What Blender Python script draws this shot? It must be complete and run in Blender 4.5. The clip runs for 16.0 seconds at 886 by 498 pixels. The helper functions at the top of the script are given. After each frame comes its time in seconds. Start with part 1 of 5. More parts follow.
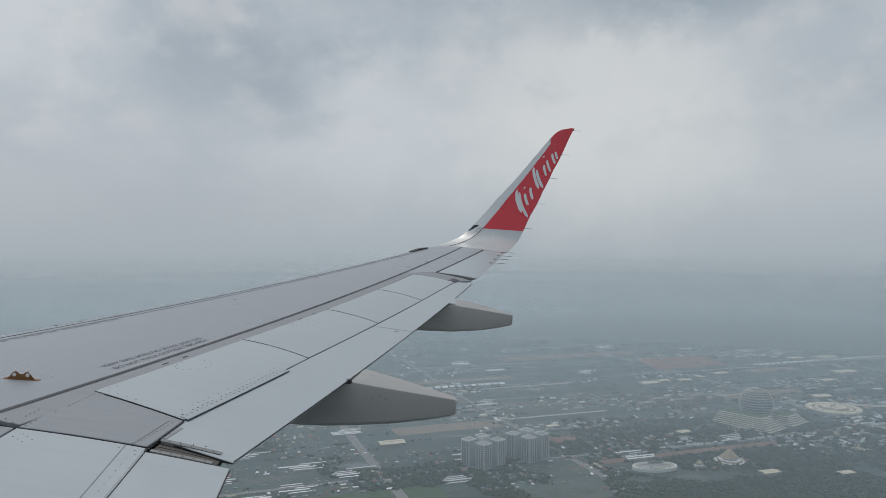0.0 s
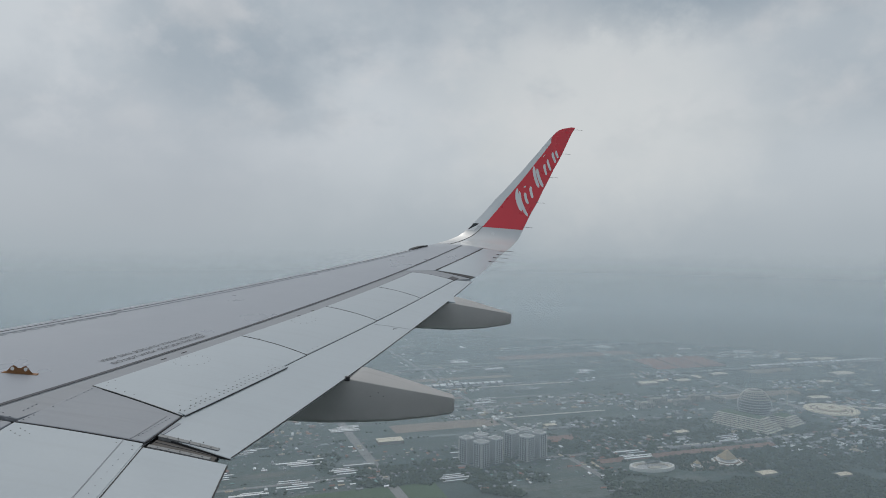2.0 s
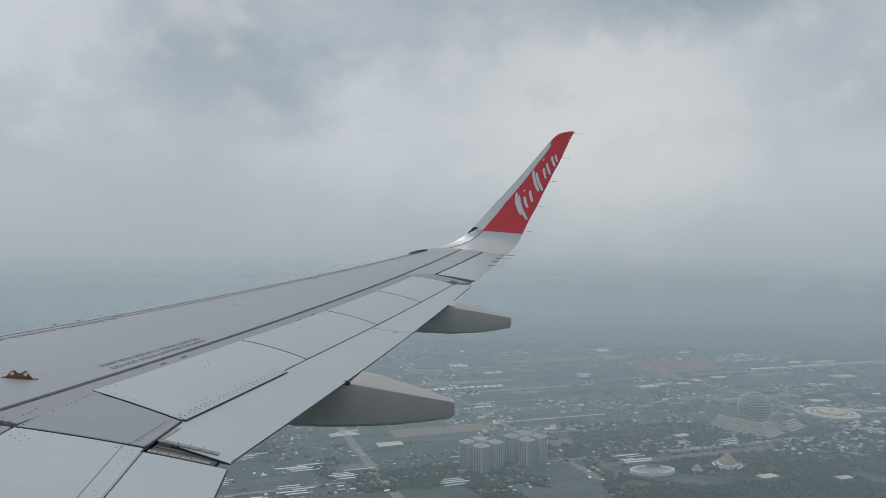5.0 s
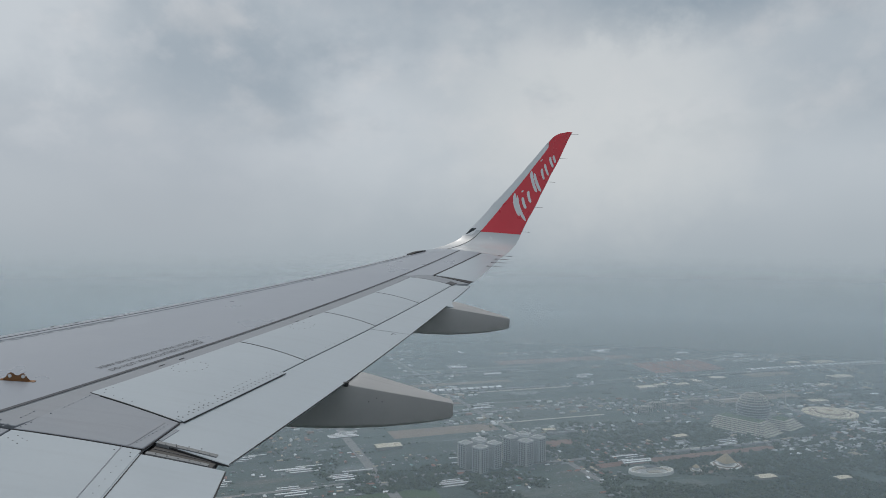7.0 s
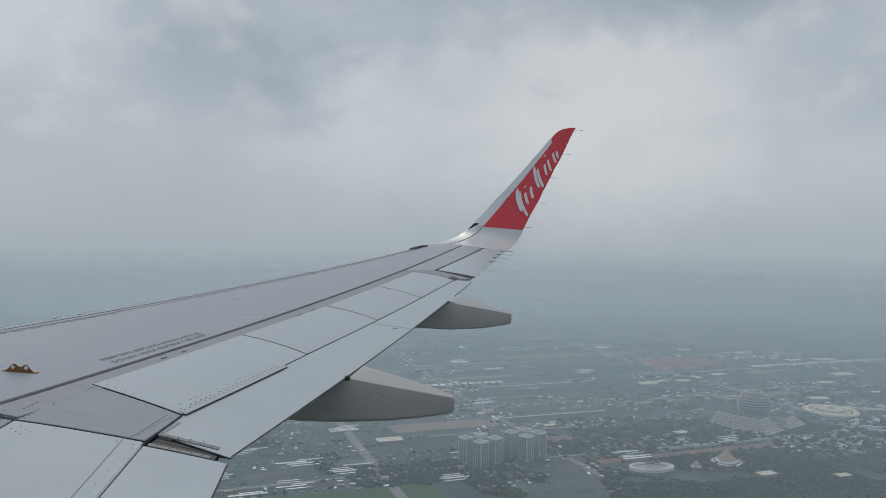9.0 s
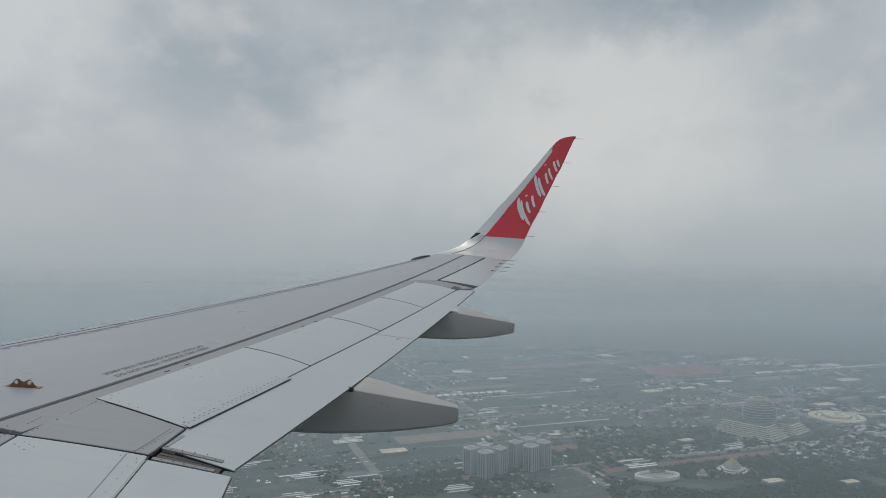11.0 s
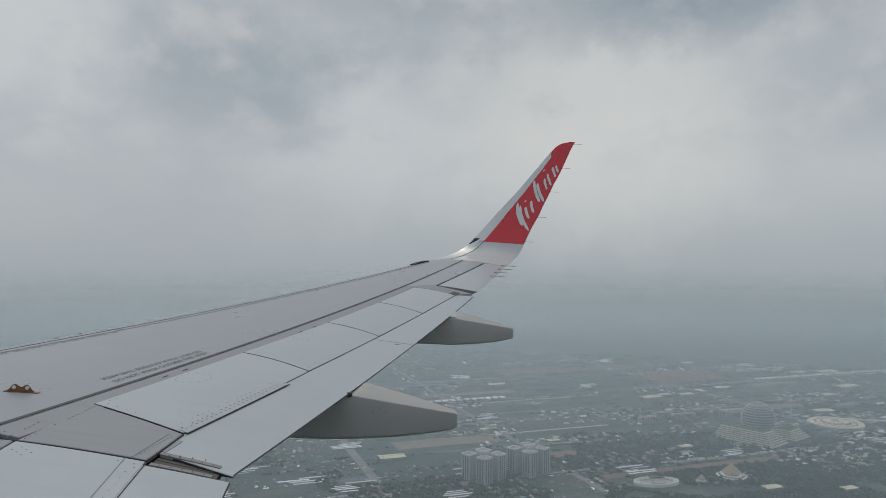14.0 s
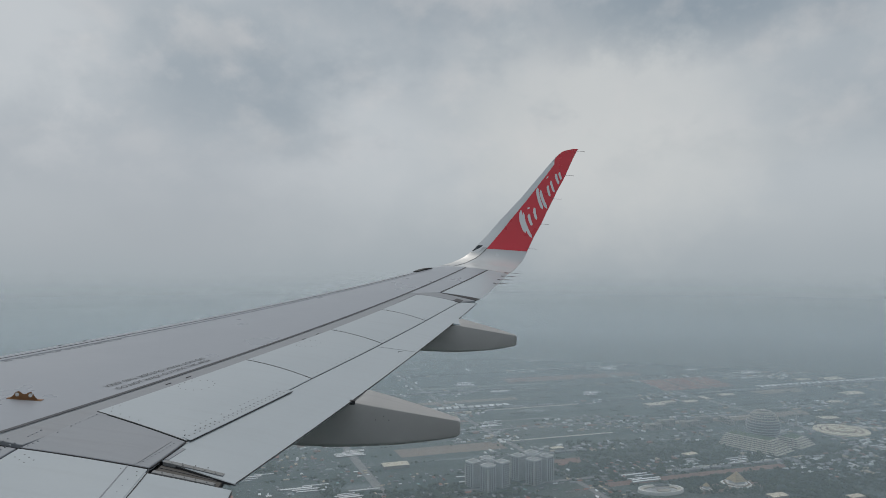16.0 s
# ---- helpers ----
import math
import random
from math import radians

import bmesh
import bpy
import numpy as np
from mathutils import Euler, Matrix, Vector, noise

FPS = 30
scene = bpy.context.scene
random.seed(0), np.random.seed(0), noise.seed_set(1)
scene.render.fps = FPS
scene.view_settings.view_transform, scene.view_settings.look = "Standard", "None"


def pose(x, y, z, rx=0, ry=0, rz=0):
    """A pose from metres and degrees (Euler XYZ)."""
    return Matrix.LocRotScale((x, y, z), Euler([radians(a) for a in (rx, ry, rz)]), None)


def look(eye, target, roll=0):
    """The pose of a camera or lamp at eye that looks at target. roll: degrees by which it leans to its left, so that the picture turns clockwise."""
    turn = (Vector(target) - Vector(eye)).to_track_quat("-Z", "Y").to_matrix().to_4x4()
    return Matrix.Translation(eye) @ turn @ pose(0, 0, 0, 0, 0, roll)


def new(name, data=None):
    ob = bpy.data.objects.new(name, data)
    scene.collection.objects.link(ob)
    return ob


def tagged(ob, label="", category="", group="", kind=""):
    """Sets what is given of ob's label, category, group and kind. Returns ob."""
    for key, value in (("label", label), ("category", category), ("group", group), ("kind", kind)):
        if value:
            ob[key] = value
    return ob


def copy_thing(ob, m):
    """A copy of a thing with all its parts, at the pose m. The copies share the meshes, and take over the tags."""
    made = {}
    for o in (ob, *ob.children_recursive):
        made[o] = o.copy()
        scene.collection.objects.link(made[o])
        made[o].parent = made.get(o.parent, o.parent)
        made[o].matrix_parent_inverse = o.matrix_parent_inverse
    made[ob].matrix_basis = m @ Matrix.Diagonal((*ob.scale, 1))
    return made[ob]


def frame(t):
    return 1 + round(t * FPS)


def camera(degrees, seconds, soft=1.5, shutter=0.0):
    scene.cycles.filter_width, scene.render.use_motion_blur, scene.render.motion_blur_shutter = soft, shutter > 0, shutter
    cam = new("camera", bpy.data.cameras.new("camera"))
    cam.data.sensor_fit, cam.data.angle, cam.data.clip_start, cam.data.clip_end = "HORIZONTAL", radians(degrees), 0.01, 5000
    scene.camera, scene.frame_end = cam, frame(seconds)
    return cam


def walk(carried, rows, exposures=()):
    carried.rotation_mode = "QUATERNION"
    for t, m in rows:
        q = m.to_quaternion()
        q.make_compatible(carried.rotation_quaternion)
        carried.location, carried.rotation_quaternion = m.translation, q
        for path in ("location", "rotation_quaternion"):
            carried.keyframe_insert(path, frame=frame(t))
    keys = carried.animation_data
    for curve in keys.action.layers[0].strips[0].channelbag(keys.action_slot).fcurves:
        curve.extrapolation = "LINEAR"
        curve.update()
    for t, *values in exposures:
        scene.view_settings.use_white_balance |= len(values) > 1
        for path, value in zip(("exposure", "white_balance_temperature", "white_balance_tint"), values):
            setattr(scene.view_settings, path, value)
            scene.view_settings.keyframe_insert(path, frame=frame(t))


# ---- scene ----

# ======== camera ========
# World: z = 0 is the ground, x points outboard (starboard), y is the flight direction.
ALT = 450.0
AIR = pose(0, 0, ALT, 3.33, 0, 0)     # the airliner flies slightly nose-up

cam = camera(63.86, 16.0, soft=0.9)
walk(cam, [
    (0, pose(1.7102, -8.3635, 451.3342, 89.565, -0.000, -90.678)),
    (0.5, pose(1.7102, -8.3636, 451.3331, 89.731, -0.076, -90.713)),
    (1, pose(1.7116, -8.3649, 451.3346, 89.864, 0.049, -90.751)),
    (1.5, pose(1.7117, -8.3641, 451.3342, 89.742, -0.260, -90.798)),
    (2, pose(1.7123, -8.3652, 451.3346, 89.409, -0.544, -90.704)),
    (2.5, pose(1.7126, -8.3655, 451.3356, 89.517, -0.298, -90.828)),
    (3, pose(1.7111, -8.3644, 451.3346, 89.532, -0.600, -90.929)),
    (3.5, pose(1.7107, -8.3632, 451.3339, 89.368, -0.733, -90.926)),
    (4, pose(1.7091, -8.3616, 451.3323, 89.622, -0.671, -90.844)),
    (6.5, pose(1.7128, -8.3657, 451.3360, 89.696, -0.224, -90.701)),
    (7, pose(1.7114, -8.3645, 451.3344, 89.807, -0.295, -90.870)),
    (7.5, pose(1.7108, -8.3639, 451.3342, 89.594, -0.378, -91.005)),
    (8, pose(1.7108, -8.3639, 451.3336, 89.674, -0.598, -90.952)),
    (8.5, pose(1.7091, -8.3629, 451.3326, 89.607, -0.698, -90.882)),
    (9, pose(1.7093, -8.3629, 451.3328, 89.401, -0.702, -90.693)),
    (11.5, pose(1.7077, -8.3609, 451.3319, 90.345, 0.010, -90.465)),
    (12, pose(1.7077, -8.3605, 451.3316, 90.495, -0.212, -90.431)),
    (12.5, pose(1.7082, -8.3613, 451.3321, 90.600, -0.153, -90.427)),
    (13, pose(1.7087, -8.3618, 451.3325, 90.944, -0.066, -90.633)),
    (13.5, pose(1.7091, -8.3620, 451.3327, 90.559, -0.076, -90.647)),
    (14, pose(1.7080, -8.3620, 451.3322, 90.632, -0.091, -90.624)),
    (14.5, pose(1.7101, -8.3636, 451.3333, 90.782, 0.020, -90.582)),
    (15, pose(1.7096, -8.3629, 451.3326, 90.973, -0.127, -90.591)),
    (15.5, pose(1.7100, -8.3629, 451.3327, 90.751, -0.067, -90.546)),
    (16, pose(1.7095, -8.3645, 451.3334, 91.197, -0.056, -90.356)),
], exposures=[(0.0, 0.03, 6560, 10), (4.0, 0.03, 6540, 10), (7.0, 0.0, 6500, 10), (9.0, 0.0, 6480, 10), (11.5, -0.02, 6760, 10), (14.0, -0.06, 6740, 10), (16.0, -0.08, 6640, 10)])

# ======== world, sun ========
SUN_EL, SUN_AZ = 63.0, 20.0           # elevation, and azimuth from +x towards +y
world = bpy.data.worlds.new("overcast_sky")
scene.world = world
world.use_nodes = True
wt = world.node_tree
wt.nodes.clear()


def wnode(kind):
    return wt.nodes.new(kind)


def wmath(op, a, b=None, c=None, clamp=False):
    n = wnode("ShaderNodeMath")
    n.operation, n.use_clamp = op, clamp
    for i, val in enumerate((a, b, c)):
        if val is None:
            continue
        if isinstance(val, (int, float)):
            n.inputs[i].default_value = val
        else:
            wt.links.new(val, n.inputs[i])
    return n.outputs[0]


def wsmooth(val, a, b, lo=0.0, hi=1.0):
    n = wnode("ShaderNodeMapRange")
    n.interpolation_type = "SMOOTHSTEP"
    wt.links.new(val, n.inputs["Value"])
    for key, x in (("From Min", a), ("From Max", b), ("To Min", lo), ("To Max", hi)):
        n.inputs[key].default_value = x
    return n.outputs[0]


def wmix(fac, a, b):
    n = wnode("ShaderNodeMix")
    n.data_type = "RGBA"
    for sock, val in ((n.inputs[0], fac), (n.inputs[6], a), (n.inputs[7], b)):
        if isinstance(val, tuple):
            sock.default_value = (*val, 1)
        elif isinstance(val, float):
            sock.default_value = val
        else:
            wt.links.new(val, sock)
    return n.outputs[2]


tc = wnode("ShaderNodeTexCoord")
sep = wnode("ShaderNodeSeparateXYZ")
wt.links.new(tc.outputs["Generated"], sep.inputs[0])
DEG = 57.29578
az = wmath("MULTIPLY", wmath("ARCTAN2", sep.outputs[1], sep.outputs[0]), DEG)       # degrees, forward is positive
el = wmath("MULTIPLY", wmath("ARCSINE", sep.outputs[2]), DEG)


def wnoise(scale, detail, rough, stretch=1.0):
    m = wnode("ShaderNodeMapping")
    m.inputs["Scale"].default_value = (1, 1, stretch)
    wt.links.new(tc.outputs["Generated"], m.inputs[0])
    n = wnode("ShaderNodeTexNoise")
    n.inputs["Scale"].default_value, n.inputs["Detail"].default_value, n.inputs["Roughness"].default_value = scale, detail, rough
    wt.links.new(m.outputs[0], n.inputs["Vector"])
    return n.outputs["Fac"]


n_big, n_mid, n_fine = wnoise(2.6, 3, 0.5, 1.6), wnoise(7.0, 4, 0.55, 1.5), wnoise(16.0, 4, 0.6, 1.2)
wob_a = wmath("MULTIPLY", wmath("SUBTRACT", n_mid, 0.5), 16.0)
wob_e = wmath("MULTIPLY", wmath("SUBTRACT", n_fine, 0.5), 5.5)


def cloud(a0, e0, ra, re):
    """A soft cloud mass round an azimuth and elevation, in degrees."""
    da = wmath("DIVIDE", wmath("SUBTRACT", wmath("ADD", az, wob_a), a0), ra)
    de = wmath("DIVIDE", wmath("SUBTRACT", wmath("ADD", el, wob_e), e0), re)
    d = wmath("SQRT", wmath("ADD", wmath("MULTIPLY", da, da), wmath("MULTIPLY", de, de)))
    return wsmooth(d, 0.15, 1.25, 1.0, 0.0)


SKY_HAZE, SKY_MID, SKY_LIT, SKY_DARK, SKY_TOP = (0.340, 0.405, 0.445), (0.415, 0.470, 0.518), (0.615, 0.655, 0.69), (0.275, 0.34, 0.40), (0.34, 0.425, 0.50)
SKY_WARM = (0.645, 0.67, 0.675)
grad = wmix(wsmooth(el, -7.0, 4.0), SKY_HAZE, SKY_MID)
grad = wmix(wsmooth(el, 20.0, 50.0), grad, SKY_TOP)
lit = wmath("MULTIPLY", wsmooth(n_big, 0.36, 0.62), wsmooth(el, -2.0, 9.0))
grad = wmix(wmath("MULTIPLY", lit, 0.45), grad, SKY_LIT)
grad = wmix(wmath("MULTIPLY", cloud(-13, 11, 15, 11), 0.75), grad, SKY_WARM)
grad = wmix(wmath("MULTIPLY", cloud(9, 9, 16, 8), 0.35), grad, SKY_LIT)
grad = wmix(wmath("MULTIPLY", cloud(30, 16, 7, 8), 0.75), grad, SKY_LIT)
grad = wmix(wmath("MULTIPLY", cloud(22, 5.5, 17, 7), 0.35), grad, (0.40, 0.432, 0.485))
grad = wmix(wmath("MULTIPLY", cloud(16, 13.5, 10, 6.0), 0.62), grad, SKY_DARK)
grad = wmix(wmath("MULTIPLY", cloud(-20, 19.5, 15, 4.5), 0.95), grad, SKY_DARK)
grad = wmix(wmath("MULTIPLY", cloud(3, 21, 16, 3.0), 0.4), grad, SKY_DARK)
grad = wmix(wmath("MULTIPLY", wmath("MULTIPLY", wsmooth(n_fine, 0.46, 0.68), wsmooth(el, 3.0, 10.0)), 0.15), grad, (0.66, 0.66, 0.68))
grad = wmix(wmath("MULTIPLY", wmath("MULTIPLY", wsmooth(n_mid, 0.50, 0.72), wsmooth(el, 4.0, 12.0)), 0.28), grad, SKY_DARK)
puff = wmath("MULTIPLY", wsmooth(wnoise(9.0, 5, 0.5, 1.3), 0.50, 0.70), wsmooth(el, 5.0, 13.0))
grad = wmix(wmath("MULTIPLY", puff, 0.28), grad, (0.70, 0.69, 0.69))
sky = wnode("ShaderNodeTexSky")
sky.sky_type = "NISHITA"
sky.sun_disc = False
sky.sun_elevation, sky.sun_rotation = radians(SUN_EL), radians(90 - SUN_AZ)
sky.altitude, sky.air_density, sky.dust_density = 450, 1.0, 4.0
bg_sky, bg_cloud, mix_bg, out = wnode("ShaderNodeBackground"), wnode("ShaderNodeBackground"), wnode("ShaderNodeMixShader"), wnode("ShaderNodeOutputWorld")
bg_sky.inputs[1].default_value, bg_cloud.inputs[1].default_value, mix_bg.inputs[0].default_value = 0.06, 1.0, 0.93
wt.links.new(sky.outputs[0], bg_sky.inputs[0])
wt.links.new(grad, bg_cloud.inputs[0])
wt.links.new(bg_sky.outputs[0], mix_bg.inputs[1])
wt.links.new(bg_cloud.outputs[0], mix_bg.inputs[2])
wt.links.new(mix_bg.outputs[0], out.inputs[0])

sun = new("sun", bpy.data.lights.new("sun", "SUN"))
sun.data.energy, sun.data.angle, sun.data.color = 1.0, radians(12), (1.0, 0.94, 0.86)
ca, sa, ce, se = math.cos(radians(SUN_AZ)), math.sin(radians(SUN_AZ)), math.cos(radians(SUN_EL)), math.sin(radians(SUN_EL))
sun.matrix_world = look((600 * ca * ce, 600 * sa * ce, 600 * se + ALT), (0, 0, ALT))

# ======== materials ========


def material(name, base, rough=0.5, metal=0.0, vary=0.12, scale=3.0, fine=60.0, bump=0.02, dist=0.002, stretch=(1, 1, 1), coat=0.0, per_object=0.0, streak=None):
    """Painted or raw surface: two scales of tone variation, roughness variation and fine relief."""
    m = bpy.data.materials.new(name)
    m.use_nodes = True
    t, L = m.node_tree, m.node_tree.links
    b = t.nodes["Principled BSDF"]
    b.inputs["Roughness"].default_value, b.inputs["Metallic"].default_value = rough, metal
    b.inputs["Coat Weight"].default_value = coat
    co = t.nodes.new("ShaderNodeTexCoord")
    mp = t.nodes.new("ShaderNodeMapping")
    mp.inputs["Scale"].default_value = stretch
    L.new(co.outputs["Object"], mp.inputs[0])

    def noisy(sc, det):
        n = t.nodes.new("ShaderNodeTexNoise")
        n.inputs["Scale"].default_value, n.inputs["Detail"].default_value, n.inputs["Roughness"].default_value = sc, det, 0.6
        L.new(mp.outputs[0], n.inputs["Vector"])
        return n.outputs["Fac"]

    def mth(op, a, b2):
        n = t.nodes.new("ShaderNodeMath")
        n.operation = op
        for i, val in enumerate((a, b2)):
            if isinstance(val, (int, float)):
                n.inputs[i].default_value = val
            else:
                L.new(val, n.inputs[i])
        return n.outputs[0]

    big, small = noisy(scale, 4), noisy(fine, 3)
    v = mth("ADD", mth("MULTIPLY", mth("SUBTRACT", big, 0.5), 2 * vary), mth("MULTIPLY", mth("SUBTRACT", small, 0.5), vary))
    if per_object:
        oi = t.nodes.new("ShaderNodeObjectInfo")
        v = mth("ADD", v, mth("MULTIPLY", mth("SUBTRACT", oi.outputs["Random"], 0.5), per_object))
    hs = t.nodes.new("ShaderNodeHueSaturation")
    hs.inputs["Color"].default_value = (*base, 1)
    L.new(mth("ADD", v, 1.0), hs.inputs["Value"])
    col = hs.outputs[0]
    if streak:
        # grime drawn out along the air flow
        m2 = t.nodes.new("ShaderNodeMapping")
        m2.inputs["Scale"].default_value = (9.0, 0.7, 1.0)
        L.new(co.outputs["Object"], m2.inputs[0])
        n = t.nodes.new("ShaderNodeTexNoise")
        n.inputs["Scale"].default_value, n.inputs["Detail"].default_value = 1.6, 5
        L.new(m2.outputs[0], n.inputs["Vector"])
        rp = t.nodes.new("ShaderNodeMapRange")
        rp.inputs["From Min"].default_value, rp.inputs["From Max"].default_value, rp.inputs["To Max"].default_value = 0.52, 0.8, streak
        L.new(n.outputs["Fac"], rp.inputs[0])
        mx = t.nodes.new("ShaderNodeMix")
        mx.data_type = "RGBA"
        mx.inputs[7].default_value = (0.13, 0.12, 0.11, 1)
        L.new(rp.outputs[0], mx.inputs[0])
        L.new(col, mx.inputs[6])
        col = mx.outputs[2]
    L.new(col, b.inputs["Base Color"])
    L.new(mth("ADD", mth("MULTIPLY", mth("SUBTRACT", big, 0.5), 0.25), rough), b.inputs["Roughness"])
    if bump:
        bp = t.nodes.new("ShaderNodeBump")
        bp.inputs["Strength"].default_value, bp.inputs["Distance"].default_value = bump, dist
        L.new(small, bp.inputs["Height"])
        L.new(bp.outputs[0], b.inputs["Normal"])
    return m


M_BOX = material("grey_wing_paint", (0.320, 0.338, 0.374), 0.31, vary=0.05, scale=1.2, fine=25, streak=0.05)
M_PANEL = material("light_grey_panel_paint", (0.420, 0.460, 0.490), 0.34, vary=0.06, scale=1.6, fine=30, per_object=0.05, streak=0.08)
M_SHROUD = material("warm_grey_sealant_paint", (0.255, 0.27, 0.295), 0.5, vary=0.07, scale=2.0, fine=30, streak=0.2)
M_FIX = material("mid_grey_panel_paint", (0.258, 0.276, 0.306), 0.42, vary=0.09, scale=2.2, fine=30, streak=0.16)
M_LINE = material("black_walkway_paint", (0.045, 0.05, 0.06), 0.6, vary=0.15)
M_SEAM = material("dark_sealant_and_slot_shade", (0.03, 0.03, 0.033), 0.7, vary=0.1)
M_TEXT = material("dark_stencil_paint", (0.10, 0.105, 0.115), 0.6, vary=0.25, fine=120)
M_FAIR = material("grey_fairing_paint", (0.40, 0.39, 0.383), 0.36, vary=0.07, scale=2.0, fine=30, streak=0.3)
M_METAL = material("bare_aluminium", (0.52, 0.53, 0.54), 0.52, 1.0, vary=0.08, scale=3, fine=50)
# near-black for small fittings, and for shade painted at the flap end and slot
M_DARK = material("dark_fittings_and_painted_shade", (0.055, 0.055, 0.06), 0.5, 0.3, vary=0.2)
M_RED = material("red_livery_paint", (0.66, 0.034, 0.052), 0.3, vary=0.05, scale=1.5, coat=0.2)
M_WHITE = material("white_livery_paint", (0.72, 0.73, 0.74), 0.4, vary=0.05)
M_STEEL = material("worn_steel_in_slot_shade", (0.065, 0.06, 0.056), 0.6, 0.0, vary=0.15, fine=60)
M_WINGTIP = material("glossy_winglet_paint", (0.56, 0.57, 0.58), 0.22, vary=0.05, scale=1.5, coat=0.3)
M_STRIP = material("grey_rub_strip", (0.20, 0.205, 0.21), 0.5, vary=0.15, fine=60)
M_RIVET = material("dull_rivet_heads", (0.17, 0.175, 0.185), 0.5, vary=0.2)
M_ORANGE = material("orange_anodised_fitting", (0.24, 0.115, 0.045), 0.5, 0.2, vary=0.2, fine=90)
M_WICK = material("carbon_wick", (0.10, 0.08, 0.085), 0.6, vary=0.15)
M_LENS = material("smoked_lamp_glass", (0.03, 0.035, 0.04), 0.1, vary=0.05)
M_FUSE = material("white_fuselage_paint", (0.68, 0.69, 0.70), 0.4, vary=0.05)

# ======== the airliner: geometry of its starboard wing (aircraft axes, metres) ========
DIH, BEND, TE_SLOPE = 0.08385, 0.004077, 0.26607


def le_y(s):
    return -0.51 * s


def te_y(s):
    return -7.11 - TE_SLOPE * (s - 6.4) if s > 6.25 else -7.075


def chord_model(s):
    return 3.85 - (s - 6.4) * 0.22275


def wing_z(s, y):
    """Height of the upper skin."""
    fr = (y - le_y(s)) / (te_y(s) - le_y(s))
    rise = 0.055 * chord_model(s) * (1 - ((fr - 0.35) / 0.65) ** 2)
    return DIH * (s - 2) + BEND * max(s - 5, 0) ** 2 + rise


def lower_z(s, y):
    """Height of the lower skin."""
    fr = min(max((y - le_y(s)) / (te_y(s) - le_y(s)), 0), 1)
    c = chord_model(s)
    base = DIH * (s - 2) + BEND * max(s - 5, 0) ** 2
    return base - 0.05 * c * (fr ** 0.5) * (1 - fr) * 2.2 - 0.004


def table(rows, x):
    for (x0, y0), (x1, y1) in zip(rows, rows[1:]):
        if x <= x1:
            return y0 + (y1 - y0) * (x - x0) / (x1 - x0)
    return rows[-1][1]


# corners of the four outboard spoilers along their hinge and their trailing edge
HINGE = [(6.93, -5.843), (8.69, -6.445), (10.30, -7.017), (11.74, -7.507), (13.08, -7.952)]
TRAIL = [(6.67, -6.600), (8.45, -7.140), (10.07, -7.665), (11.53, -8.140), (13.01, -8.620)]


def crown(s, y):
    """The outboard spoilers are bowed upwards between hinge and trailing edge."""
    if not 6.93 + (y + 5.843) * 0.3435 <= s <= 13.085 + (y + 7.952) * 0.105:
        return 0.0
    fore, aft = table(HINGE, s), table(TRAIL, s)
    v = (fore - y) / (fore - aft)
    inner = min(1.0, max(0.0, (s - 6.93 - (y + 5.843) * 0.3435) / 0.9))
    return 0.011 * inner * 4 * v * (1 - v) if 0 < v < 1 else 0.0


def top(s, y, lift=0.0):
    return Vector((s, y, wing_z(s, y) + crown(s, y) + lift))


def mesh_from(name, verts, faces, mat, smooth=False, mats=None, ids=None):
    me = bpy.data.meshes.new(name)
    me.from_pydata([tuple(q) for q in verts], [], faces)
    for mm in (mats or [mat]):
        me.materials.append(mm)
    if ids is not None:
        me.polygons.foreach_set("material_index", ids)
    if smooth:
        me.polygons.foreach_set("use_smooth", [True] * len(me.polygons))
    me.update()
    return me


def put(name, me, parent=None, label="", m=None):
    ob = new(name, me)
    if parent is not None:
        ob.parent = parent
    if m is not None:
        ob.matrix_basis = m
    if label:
        tagged(ob, label)
    return ob


def part(name, bm, mat, parent, label="", smooth=False):
    me = bpy.data.meshes.new(name)
    bmesh.ops.recalc_face_normals(bm, faces=bm.faces)
    bm.to_mesh(me)
    bm.free()
    me.materials.append(mat)
    if smooth:
        me.polygons.foreach_set("use_smooth", [True] * len(me.polygons))
        me.set_sharp_from_angle(angle=radians(32))
    return put(name, me, parent, label)


def bevel_sharp(bm, width, segs=2, angle=0.7):
    es = [e for e in bm.edges if len(e.link_faces) == 2 and e.calc_face_angle(0) > angle]
    if es:
        bmesh.ops.bevel(bm, geom=es, offset=width, segments=segs, affect="EDGES", profile=0.5, clamp_overlap=True)


def slab(upper, lower, nu, nv, round_edge=0.004):
    """A solid sheet between two surfaces, each a function of (u, v) in 0..1."""
    bm = bmesh.new()
    grid = []
    for f in (upper, lower):
        grid.append([[bm.verts.new(f(i / nu, j / nv)) for j in range(nv + 1)] for i in range(nu + 1)])
    for k, g in enumerate(grid):
        for i in range(nu):
            for j in range(nv):
                q = (g[i][j], g[i + 1][j], g[i + 1][j + 1], g[i][j + 1])
                bm.faces.new(q if k == 0 else q[::-1])
    g, h = grid
    rim = [(i, 0) for i in range(nu)] + [(nu, j) for j in range(nv)] + [(i, nv) for i in range(nu, 0, -1)] + [(0, j) for j in range(nv, 0, -1)]
    for (a, b), (c, d) in zip(rim, rim[1:] + rim[:1]):
        bm.faces.new((g[a][b], h[a][b], h[c][d], g[c][d]))
    bmesh.ops.recalc_face_normals(bm, faces=bm.faces)
    if round_edge:
        bevel_sharp(bm, round_edge, 1, 1.0)
    return bm


